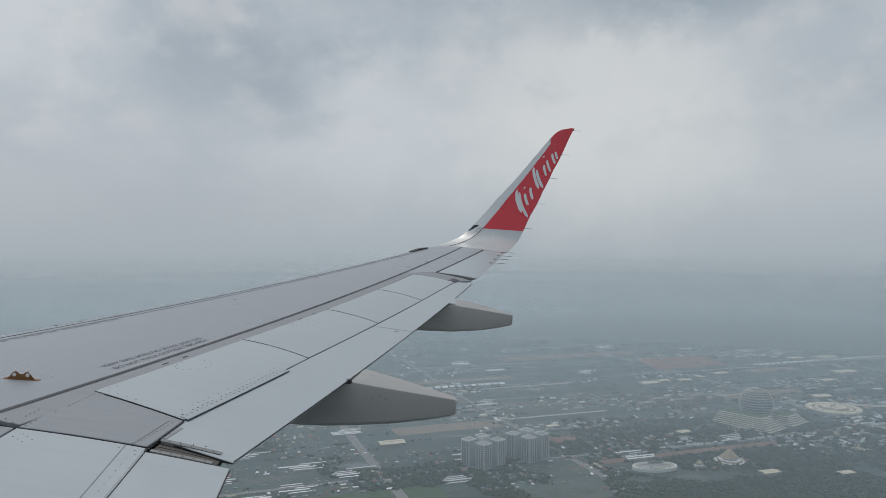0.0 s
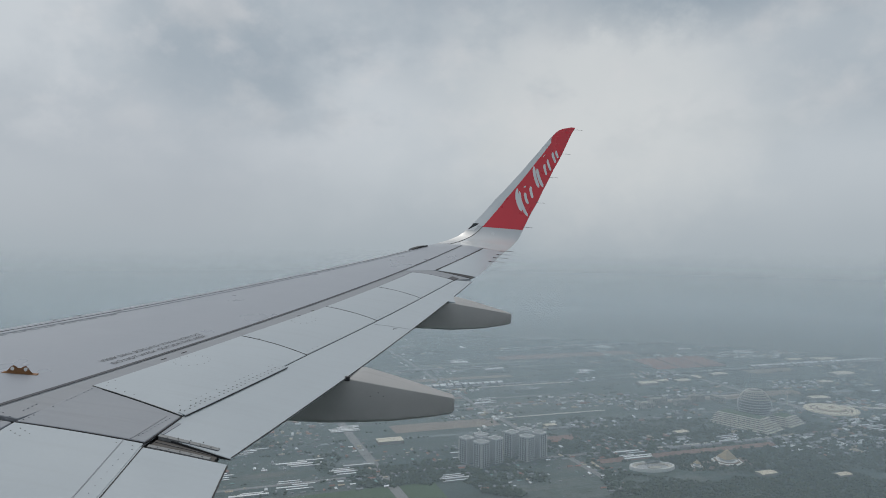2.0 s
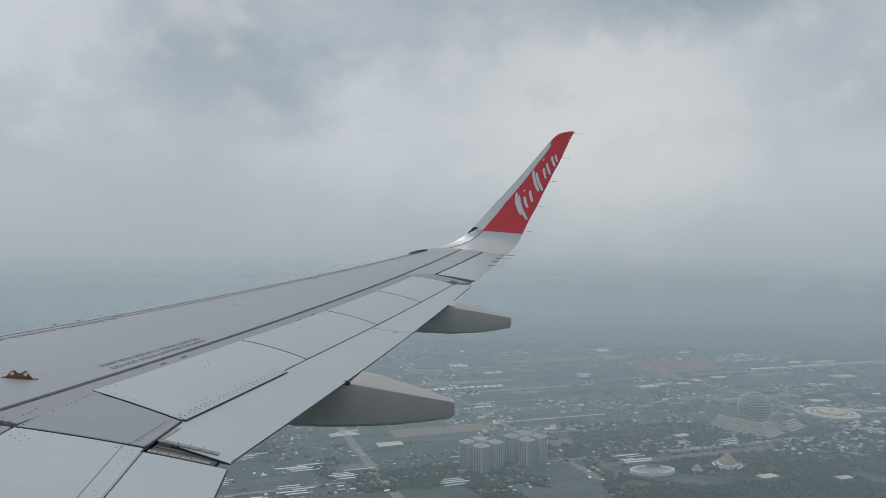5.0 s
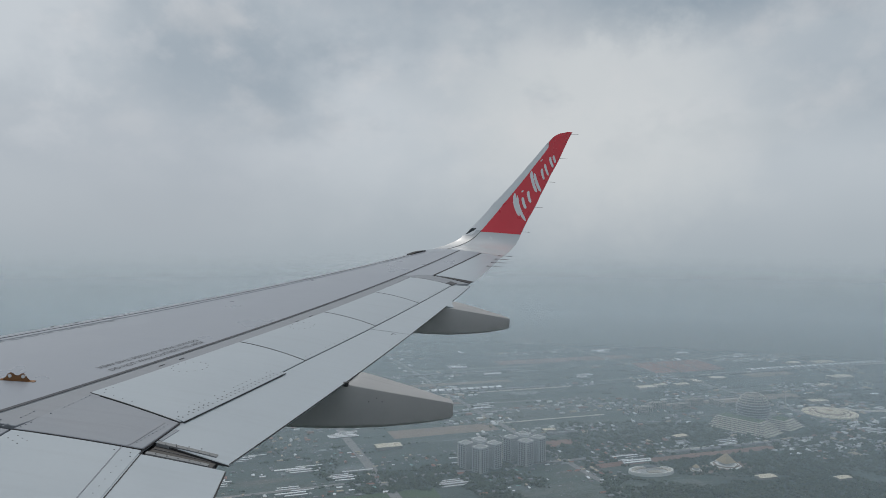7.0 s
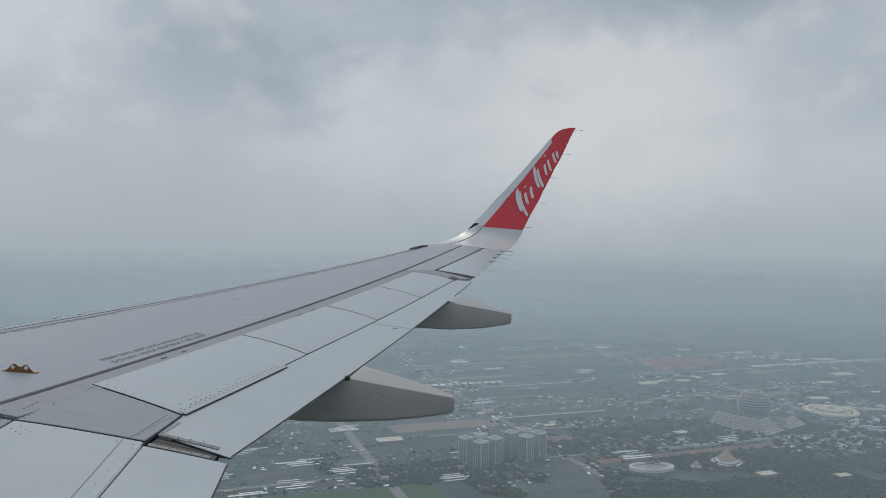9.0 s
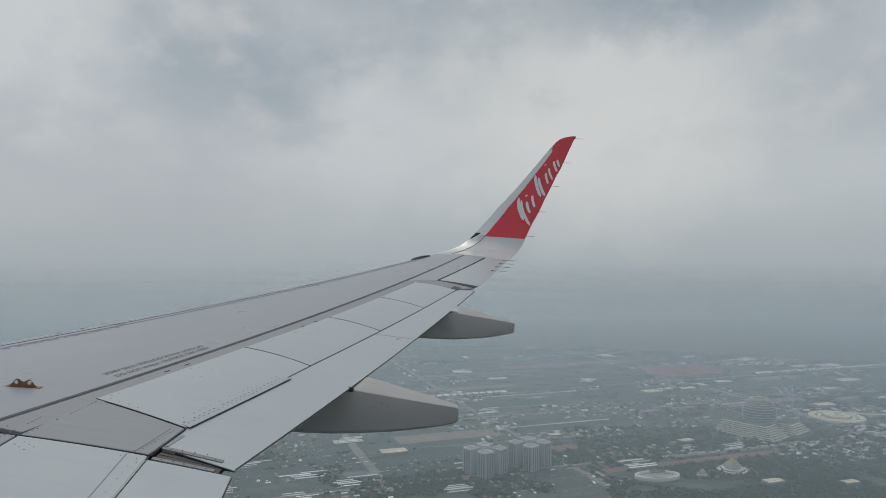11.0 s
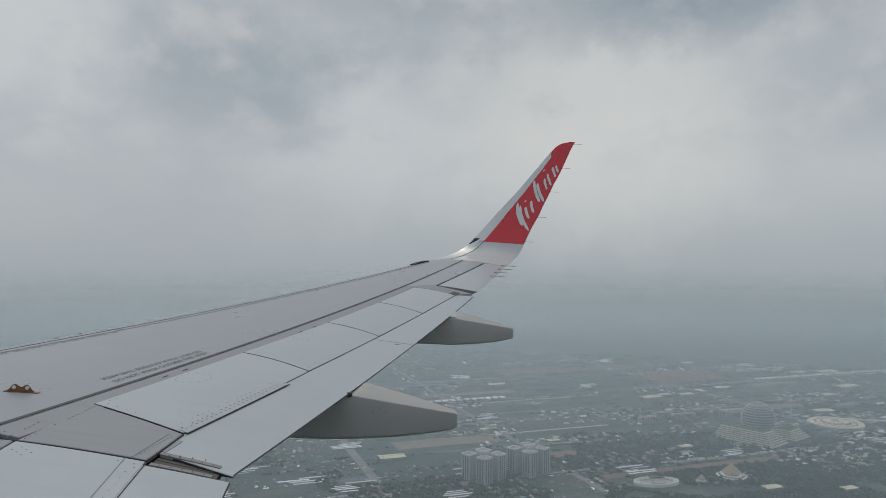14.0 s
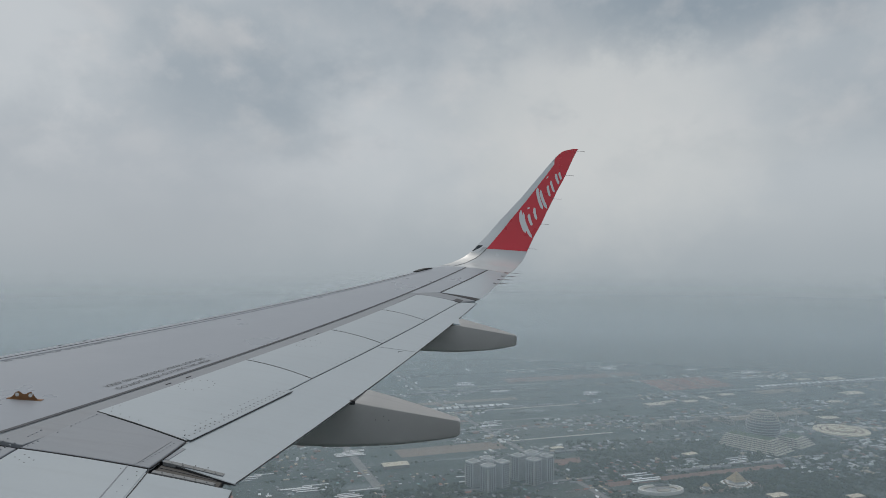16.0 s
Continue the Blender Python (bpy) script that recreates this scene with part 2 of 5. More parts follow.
def corner_panel(name, c, mat, parent, lift=0.0, thick=0.022, gap=0.008, label="", nu=24, nv=6, tail=None):
    """A skin panel laid on the wing. c: corners (s, y): fore inboard, fore outboard, aft outboard, aft inboard."""
    cs, cy = sum(q[0] for q in c) / 4, sum(q[1] for q in c) / 4

    def shrink(q):
        return (q[0] - math.copysign(gap, q[0] - cs), q[1] - math.copysign(gap, q[1] - cy))

    a, b, d, e = [shrink(q) for q in c]

    def at(u, v):
        fs, fy = a[0] + (b[0] - a[0]) * u, a[1] + (b[1] - a[1]) * u
        gs, gy = e[0] + (d[0] - e[0]) * u, e[1] + (d[1] - e[1]) * u
        return fs + (gs - fs) * v, fy + (gy - fy) * v

    def up(u, v):
        return top(*at(u, v), lift)

    def dn(u, v):
        t = thick if tail is None else thick + (tail - thick) * v
        return top(*at(u, v), lift - t)

    return part(name, slab(up, dn, nu, nv), mat, parent, label, smooth=False)


def strip(name, path, width, mat, parent, lift=0.003, thick=0.003, label="", n=24):
    """A painted or glued strip along a line of (s, y) on the upper skin."""
    def at(u):
        k = u * (len(path) - 1)
        i = min(int(k), len(path) - 2)
        f = k - i
        return Vector((path[i][0] + (path[i + 1][0] - path[i][0]) * f, path[i][1] + (path[i + 1][1] - path[i][1]) * f))

    d = (Vector(path[-1]) - Vector(path[0])).normalized()
    nrm = Vector((-d.y, d.x))

    def up(u, v):
        q = at(u) + nrm * width * (v - 0.5)
        return top(q.x, q.y, lift)

    def dn(u, v):
        q = at(u) + nrm * width * (v - 0.5)
        return top(q.x, q.y, lift - thick - 0.002)

    return part(name, slab(up, dn, n, 1, 0), mat, parent, label)


airliner = new("airliner")
airliner.matrix_world = AIR
tagged(airliner, "light grey jet airliner wing with red upturned winglet, flying in haze", "aeroplane")


def line_y(s):
    """The black walkway line on the upper skin."""
    return -5.507 - 0.3415 * (s - 6.383)


def build_wing_box():
    """The closed wing body; aft of the walkway line its skin lies deeper, under the loose panels."""
    ss = [1.2 + (16.15 - 1.2) * i / 60 for i in range(61)]
    bm = bmesh.new()
    rings = []
    for s in ss:
        c = te_y(s) - le_y(s)
        ring = []
        ups = [0.0, 0.01, 0.025, 0.045, 0.07, 0.1, 0.15, 0.2, 0.26, 0.32, 0.38, 0.44, 0.5]
        yl = line_y(s)
        for fr in ups:
            ring.append(top(s, le_y(s) + (yl + 0.15 - le_y(s)) * fr / 0.5))
        ring.append(top(s, yl + 0.12))
        ring.append(top(s, yl + 0.03))
        ring.append(top(s, yl - 0.018))
        ring.append(top(s, yl - 0.021, -0.04))
        for k in (0.25, 0.5, 0.75, 1.0):
            y0 = yl - 0.021
            y1 = le_y(s) + c * 0.93
            y = y0 + (y1 - y0) * k
            ring.append(top(s, y, -0.035 - 0.02 * k))
        for fr in (0.9, 0.75, 0.6, 0.45, 0.3, 0.18, 0.09, 0.04):
            y = le_y(s) + c * fr
            ring.append(Vector((s, y, min(lower_z(s, y), wing_z(s, y) - 0.07))))
        # rounded nose ahead of the first skin point
        z0, h, e = wing_z(s, le_y(s)), 0.018 * chord_model(s) + 0.015, 0.028 * chord_model(s)
        for a in (-75, -50, -25, 0, 25, 50, 75):
            ring.append(Vector((s, le_y(s) + e * math.cos(radians(a)), z0 - h + h * math.sin(radians(a)))))
        rings.append([bm.verts.new(q) for q in ring])
    n = len(rings[0])
    for a, b in zip(rings, rings[1:]):
        for i in range(n):
            bm.faces.new((a[i], a[(i + 1) % n], b[(i + 1) % n], b[i]))
    bm.faces.new(rings[0])
    bm.faces.new(rings[-1][::-1])
    bmesh.ops.recalc_face_normals(bm, faces=bm.faces)
    for f in bm.faces:
        c = f.calc_center_median()
        if f.normal.z > 0.5 and c.z < wing_z(c.x, c.y) - 0.03:
            f.material_index = 1
    ob = part("wing_body", bm, M_BOX, airliner, "grey painted upper wing skin", smooth=True)
    ob.data.materials.append(M_SEAM)
    return ob


build_wing_box()

# ---- movable surfaces and skin panels ----
for i in range(4):
    corner_panel("spoiler", (HINGE[i], HINGE[i + 1], TRAIL[i + 1], TRAIL[i]), M_PANEL, airliner, 0.0, 0.045, 0.004, "", nv=10, tail=0.012)
corner_panel("spoiler", ((1.9, -5.70), (6.165, -5.735), (6.175, -6.545), (1.9, -6.89)), M_PANEL, airliner, 0.0, 0.045, 0.003, "light grey inboard spoiler panel", tail=0.012)
corner_panel("fixed_panel", ((6.18, -5.735), (6.92, -5.855), (6.665, -6.60), (6.195, -6.54)), M_FIX, airliner, -0.001, 0.03, 0.003, "mid grey fixed skin panel with scuffs")
corner_panel("shroud_panel", ((6.25, line_y(6.25) - 0.02), (13.1, line_y(13.1) - 0.02), (13.08, -7.945), (6.22, -5.72)), M_SHROUD, airliner, -0.002, 0.03, 0.003, "warm grey shroud strip ahead of the spoilers", nu=40)
corner_panel("shroud_panel", ((13.1, line_y(13.1) - 0.02), (16.15, line_y(16.15) - 0.02), (16.12, -9.25), (13.47, -8.32)), M_BOX, airliner, -0.001, 0.03, 0.004, "", nu=30)
corner_panel("shroud_panel", ((13.09, -7.80), (13.46, -8.20), (13.39, -8.92), (13.03, -8.62)), M_SHROUD, airliner, -0.003, 0.03, 0.005, "", nu=8)
corner_panel("wing_skin_panel", ((1.6, -3.9), (6.17, line_y(6.17) - 0.02), (6.17, -5.725), (1.6, -5.69)), M_FIX, airliner, -0.002, 0.03, 0.004, "")

corner_panel("outboard_flap", ((6.36, -6.45), (13.0, -8.50), (13.24, -8.925), (6.235, -7.07)), M_PANEL, airliner, -0.010, 0.12, 0.003, "light grey outboard trailing-edge flap", nu=60, tail=0.012)
corner_panel("inboard_flap", ((2.0, -6.76), (6.13, -6.45), (6.14, -7.087), (2.0, -7.50)), M_PANEL, airliner, -0.004, 0.12, 0.004, "light grey inboard trailing-edge flap", nu=30, tail=0.012)
corner_panel("aileron", ((13.49, -8.345), (16.10, -9.275), (16.17, -9.705), (13.59, -9.012)), M_PANEL, airliner, 0.0, 0.08, 0.009, "light grey aileron near the wing tip", nu=40, tail=0.010)

strip("spoiler_seal", [(q[0], q[1] + 0.002) for q in TRAIL], 0.006, M_SEAM, airliner, -0.006, 0.004, "black rubber seal along the spoilers", 50)
strip("edge_wear", [(6.25, te_y(6.26) + 0.001), (9.7, te_y(9.7) + 0.001), (13.22, te_y(13.22) + 0.001)], 0.007, M_SEAM, airliner, -0.009, 0.004, "dark worn trailing edge", 50)
strip("hinge_gap", [(13.49, -8.335), (16.08, -9.265)], 0.028, M_SEAM, airliner, 0.003, 0.004, "black gap at the aileron hinge", 20)
corner_panel("hinge_gap", ((13.44, -8.345), (13.492, -8.36), (13.60, -9.0), (13.43, -8.93)), M_SEAM, airliner, -0.004, 0.012, 0.001, "black wedge-shaped gap beside the aileron", nu=4, nv=8)
# shade at the flap end, put in as a dark strip on the skin
strip("flap_end_shroud", [(13.03, -8.585), (13.22, -8.655)], 0.11, M_DARK, airliner, 0.004, 0.004, "dark strip painted as the shadowed spot at the flap end", 6)

for h, t in zip(HINGE, TRAIL):
    strip("spoiler_gap", [(h[0] + 0.002, h[1] - 0.01), (t[0] + 0.002, t[1])], 0.008, M_SEAM, airliner, 0.0014, 0.006, "", 10)
strip("spoiler_gap", [(6.17, -5.74), (6.183, -6.54)], 0.006, M_SEAM, airliner, 0.0012, 0.006, "", 10)
strip("spoiler_gap", [(6.172, -6.553), (1.9, -6.896)], 0.006, M_SEAM, airliner, -0.001, 0.006, "", 20)
strip("spoiler_gap", [(6.19, -6.545), (6.66, -6.605)], 0.007, M_SEAM, airliner, -0.001, 0.006, "", 6)
corner_panel("wiper_plate", ((6.71, -6.555), (8.03, -6.985), (8.02, -7.05), (6.68, -6.622)), M_PANEL, airliner, 0.005, 0.005, 0.002, "riveted wiper plate on the spoiler edge", nu=16, nv=1)
strip("plate_edge", [(6.68, -6.624), (8.02, -7.052)], 0.005, M_SEAM, airliner, 0.001, 0.004, "", 16)

corner_panel("flap_tab", ((11.72, te_y(11.72) + 0.03), (12.06, te_y(12.06) + 0.03), (12.03, te_y(12.03) - 0.10), (11.75, te_y(11.75) - 0.09)), M_PANEL, airliner, -0.006, 0.02, 0.001, "small flap tab over the fairing", nu=4, nv=2)
strip("tab_edge", [(11.99, te_y(11.99) - 0.085), (12.035, te_y(12.03) - 0.03)], 0.012, M_SEAM, airliner, -0.004, 0.006, "", 2)

# sealing strips and steel pieces in the slot between the flaps
strip("flap_seal", [(6.335, -6.58), (6.315, -6.975)], 0.035, M_STRIP, airliner, -0.004, 0.02, "bare metal rub strip at the flap edge", 8)
strip("flap_seal", [(6.165, -6.575), (6.165, -6.965)], 0.035, M_STRIP, airliner, -0.004, 0.02, "", 8)
# track and its dark line carry the slot's shade in their colour
strip("flap_track", [(6.252, -6.57), (6.228, -6.985)], 0.125, M_STEEL, airliner, -0.026, 0.03, "worn steel track, coloured dark for the shade in the flap slot", 8)
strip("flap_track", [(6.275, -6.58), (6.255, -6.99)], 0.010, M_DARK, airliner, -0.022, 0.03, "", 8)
strip("rub_plate", [(6.565, -6.625), (6.365, -6.585)], 0.024, M_FIX, airliner, -0.006, 0.01, "small riveted rub plate", 6)

# dark sheets added over the flap ends to imitate shade, seen in the slot
part("end_plate", slab(lambda u, v: top(6.352 - 0.117 * u, -6.46 - 0.615 * u, -0.014 - (0.006 + 0.09 * (1 - u)) * v), lambda u, v: top(6.362 - 0.117 * u, -6.46 - 0.615 * u, -0.014 - (0.006 + 0.09 * (1 - u)) * v), 10, 2, 0), M_SEAM, airliner, "dark sheet on the flap end standing in for slot shade")
part("end_plate", slab(lambda u, v: top(6.142 + 0.01 * u, -6.46 - 0.55 * u, -0.010 - (0.012 + 0.09 * (1 - u)) * v), lambda u, v: top(6.134 + 0.01 * u, -6.46 - 0.55 * u, -0.010 - (0.012 + 0.09 * (1 - u)) * v), 10, 2, 0), M_SEAM, airliner)
strip("edge_wear", [(6.12, -7.087), (4.5, -7.248), (2.0, -7.497)], 0.007, M_SEAM, airliner, -0.003, 0.004, "", 24)

# painted lines and seams
strip("walkway_line", [(s, line_y(s)) for s in (3.0, 6.4, 9.5, 12.5, 16.1)], 0.030, M_LINE, airliner, 0.0035, 0.003, "black painted walkway line", 70)
strip("panel_seam", [(6.165, -6.419), (1.9, -6.84)], 0.006, M_FIX, airliner, 0.003, 0.003, "", 20)
strip("panel_seam", [(6.205, -6.445), (6.62, -6.515)], 0.010, M_SHROUD, airliner, 0.002, 0.003, "", 8)

strip("panel_seam", [(9.93, -7.62), (10.05, -8.07)], 0.004, M_FIX, airliner, -0.0078, 0.003, "", 8)
strip("scuff", [(9.89, -7.87), (9.93, -7.88), (9.94, -7.915)], 0.009, M_TEXT, airliner, -0.0065, 0.003, "", 6)
# slats: raised leading-edge sections with gaps
SLATS = [(2.4, 6.2), (6.22, 9.35), (9.37, 12.5), (12.52, 15.75)]
for s0, s1 in SLATS:
    def slat_up(u, v):
        s = s0 + (s1 - s0) * u
        c = chord_model(s)
        if v < 0.5:
            k = v / 0.5
            y = le_y(s) - 0.067 * c * (1 - k) + 0.0
            return Vector((s, y, wing_z(s, y) + 0.005))
        a = radians(90 - (v - 0.5) / 0.5 * 150)
        h, e = 0.018 * c + 0.017, 0.029 * c + 0.008
        z0 = wing_z(s, le_y(s)) + 0.005
        return Vector((s, le_y(s) + e * math.cos(a), z0 - h + h * math.sin(a)))

    def slat_dn(u, v):
        q = slat_up(u, v)
        s = s0 + (s1 - s0) * u
        if v < 0.5:
            return q - Vector((0, 0, 0.014))
        mid = Vector((s, le_y(s), wing_z(s, le_y(s)) - 0.018 * chord_model(s)))
        return q + (mid - q).normalized() * 0.014

    part("slat", slab(slat_up, slat_dn, 28, 14, 0), M_BOX, airliner, "", smooth=True)
strip("slat_seam", [(s, le_y(s) - 0.036 * chord_model(s)) for s in (2.4, 6.0, 9.5, 12.5, 15.7)], 0.008, M_SEAM, airliner, 0.0085, 0.003, "dark seam behind the slats", 60)
part("slat_end_cap", slab(lambda u, v: top(15.35 + 0.5 * u, le_y(15.35 + 0.5 * u) + 0.03 - 0.10 * v, 0.022 * math.sin(3.14 * (0.15 + 0.7 * u)) + 0.010),
                          lambda u, v: top(15.35 + 0.5 * u, le_y(15.35 + 0.5 * u) + 0.03 - 0.10 * v, -0.03), 8, 4, 0), M_SEAM, airliner, "dark rubber seal at the end of the slat", smooth=True)
for s in (8.88, 9.12):
    part("slat_stud", slab(lambda u, v: top(s + 0.03 * u, le_y(s) - 0.004 + 0.022 * v, 0.012), lambda u, v: top(s + 0.03 * u, le_y(s) - 0.004 + 0.022 * v, -0.006), 1, 1, 0.004), M_SEAM, airliner)

# worn lettering behind the slats, too faint to read: short bars
random.seed(6)
for off in (0.075, 0.088):
    s = 7.7
    while s < 9.25:
        w = random.uniform(0.03, 0.11)
        strip("worn_marking", [(s, le_y(s) - off * chord_model(s)), (s + w, le_y(s + w) - off * chord_model(s + w))], 0.018, M_SHROUD, airliner, 0.0022, 0.003, "", 2)
        s += w + random.uniform(0.02, 0.06)

# small latches on the shroud
for s, y in ((7.935, -6.137), (7.695, -6.054), (10.0, -6.90), (9.7, -6.80)):
    strip("latch", [(s, y), (s + 0.06, y - 0.022)], 0.006, M_DARK, airliner, 0.003, 0.003, "", 2)


def rivets(name, spots, radius, mat, lift, label):
    """Fastener heads too small to pick apart, in one mesh."""
    verts, faces = [], []
    for s, y in spots:
        k = len(verts)
        for i in range(8):
            a = i * math.pi / 4
            verts.append(top(s + radius * math.cos(a), y + radius * math.sin(a), lift))
        for i in range(8):
            a = i * math.pi / 4
            verts.append(top(s + radius * math.cos(a), y + radius * math.sin(a), lift - 0.005))
        faces.append(tuple(range(k, k + 8)))
        faces += [(k + i, k + 8 + i, k + 8 + (i + 1) % 8, k + (i + 1) % 8) for i in range(8)]
    ob = put(name, mesh_from(name, verts, faces, mat), airliner)
    return tagged(ob, label, kind="stuff")


def along(a, b, n, off=0.0, skip=0.0):
    out = []
    d = Vector(b) - Vector(a)
    nn = Vector((-d.y, d.x)).normalized() * off
    for i in range(n):
        if random.random() < skip:
            continue
        q = Vector(a) + d * (i + 0.5) / n + nn
        out.append((q.x, q.y))
    return out


random.seed(4)
spots = along((6.72, -6.585), (8.02, -7.02), 24, 0.0) + along((6.72, -6.555), (8.02, -6.985), 24, 0.0, 0.1)
rivets("plate_rivets", spots, 0.0062, M_RIVET, 0.0068, "dark rivet heads on the wiper plate")
spots = along((6.74, -6.50), (8.02, -6.93), 22, 0.0, 0.3)
spots += along((6.98, -5.90), (6.86, -6.22), 4) + [(7.03, -5.92), (7.09, -5.945)]
spots += [(7.765 + 0.15 * math.cos(a), -6.29 + 0.125 * math.sin(a) - 0.04 * math.cos(a)) for a in [0.45 * i for i in range(14)]]
spots += [(9.55 + 0.16 * math.cos(a), -6.90 + 0.11 * math.sin(a) - 0.05 * math.cos(a)) for a in [0.5 * i for i in range(12)]]
spots += along((6.10, -5.80), (6.02, -5.93), 3) + along((6.05, -5.77), (5.97, -5.90), 3)
spots += [(6.11, -6.40), (6.11, -6.50), (6.06, -6.52)]
rivets("row_rivets", along((6.12, -6.485), (5.0, -6.585), 13, 0.0, 0.15), 0.0035, M_SHROUD, 0.0018, "faint rivet heads along the spoiler")
rivets("panel_rivets", spots, 0.0046, M_RIVET, 0.0018, "small dark rivet heads on the panels")
spots = along((6.25, -6.45), (6.62, -6.53), 9, -0.02) + along((6.2, -5.74), (6.9, -5.86), 16, -0.02, 0.2) + along((5.6, -5.60), (6.5, -5.70), 22, 0.0, 0.2)
spots += along((5.7, -5.56), (6.3, -5.63), 14, 0.03, 0.3)
rivets("skin_rivets", spots, 0.005, M_SHROUD, 0.003, "flush fastener heads on the wing skin")
rivets("strip_rivets", along((6.325, -6.60), (6.31, -6.96), 5) + along((6.165, -6.60), (6.165, -6.95), 5) + along((6.335, -6.66), (6.36, -6.9), 3), 0.004, M_RIVET, 0.001, "dark screws along the rub strips")
spots = []
for i in range(3):
    spots += along((TRAIL[i + 1][0] + 0.05, TRAIL[i + 1][1] + 0.03), (TRAIL[i + 2][0] - 0.05, TRAIL[i + 2][1] + 0.03), 16, 0.0, 0.1)
    spots += along((HINGE[i + 1][0] + 0.05, HINGE[i + 1][1] - 0.04), (HINGE[i + 1][0] - 0.05, HINGE[i + 1][1] - 0.22), 3)
rivets("spoiler_rivets", spots, 0.004, M_SHROUD, 0.003, "small fastener heads along the spoilers")


# stencilled warning, once for each side
def stencil(words, start, end, size, flip, label):
    cu = bpy.data.curves.new("warning_text", "FONT")
    cu.body, cu.size, cu.align_x = words, 1.0, "LEFT"
    tmp = new("tmp_text", cu)
    bpy.context.view_layer.update()
    me = bpy.data.meshes.new_from_object(tmp.evaluated_get(bpy.context.evaluated_depsgraph_get()))
    bpy.data.objects.remove(tmp)
    xs = [q.co.x for q in me.vertices]
    x0, x1 = min(xs), max(xs)
    a, b = Vector(start), Vector(end)
    d = b - a
    n = Vector((-d.y, d.x)).normalized()
    for q in me.vertices:
        u, w = (q.co.x - x0) / (x1 - x0), q.co.y * size
        if flip:
            u, w = 1 - u, size * 0.72 - w
        p2 = a + d * u + n * w
        q.co = top(p2.x, p2.y, 0.0035)
    me.materials.clear()
    me.materials.append(M_TEXT)
    put("warning_text", me, airliner, label)


stencil("DO NOT WALK OUTSIDE THIS AREA", (7.445, -5.780), (8.535, -6.168), 0.072, False, "dark stencilled walkway warning")
stencil("DO NOT WALK OUTSIDE THIS AREA", (7.455, -5.675), (8.56, -6.098), 0.072, True, "dark stencilled walkway warning, turned about")


# orange two-eyed fitting bolted on the skin
def build_bracket():
    bm = bmesh.new()
    a, d = Vector((7.005, -5.165)), Vector((0.012, -0.205))
    outline = []
    for u, h in ((0, 0.004), (0.06, 0.012), (0.14, 0.030), (0.2, 0.052), (0.27, 0.064), (0.35, 0.060), (0.42, 0.046), (0.5, 0.041), (0.58, 0.046), (0.65, 0.060), (0.73, 0.064), (0.8, 0.050), (0.87, 0.026), (0.95, 0.010), (1, 0.004)):
        outline.append((u, h))

    def q(u, h, side):
        p = a + d * u
        return top(p.x + side, p.y, h)

    n = 132
    us = [i / n for i in range(n + 1)]
    hs = [0.88 * table(outline, u) for u in us]
    for side in (-0.006, 0.006):
        vs_top = [bm.verts.new(q(u, h, side)) for u, h in zip(us, hs)]
        vs_bot = [bm.verts.new(q(u, -0.003, side)) for u in us]

        def eye(u):
            # half height of the round hole at u
            d = min(abs(u - 0.27), abs(u - 0.73)) * 0.205
            return math.sqrt(max(0.0, 0.0150 ** 2 - d * d))

        for i in range(n):
            e0, e1 = eye(us[i]), eye(us[i + 1])
            if e0 > 0 or e1 > 0:
                u0, u1 = bm.verts.new(q(us[i], 0.033 + e0, side)), bm.verts.new(q(us[i + 1], 0.033 + e1, side))
                l0, l1 = bm.verts.new(q(us[i], 0.033 - e0, side)), bm.verts.new(q(us[i + 1], 0.033 - e1, side))
                bm.faces.new((vs_top[i], vs_top[i + 1], u1, u0))
                bm.faces.new((l0, l1, vs_bot[i + 1], vs_bot[i]))
            else:
                bm.faces.new((vs_top[i], vs_top[i + 1], vs_bot[i + 1], vs_bot[i]))
    bmesh.ops.remove_doubles(bm, verts=bm.verts, dist=0.0005)
    fitting = part("hoist_fitting", bm, M_ORANGE, airliner, "orange metal fitting with two round eyes")
    for u in (0.27, 0.73):
        bm = bmesh.new()
        c = q(u, 0.033, 0.0)
        bmesh.ops.create_cone(bm, cap_ends=True, segments=20, radius1=0.0135, radius2=0.0135, depth=0.010, matrix=pose(c.x, c.y, c.z, 0, 90, 0))
        part("eye_bushing", bm, M_WHITE, fitting, "pale bushing in the fitting's eye")
    strip("fitting_base", [(7.008, -5.15), (7.022, -5.40)], 0.035, M_ORANGE, airliner, 0.004, 0.004, "", 4)


build_bracket()

# ---- flap track fairings ----


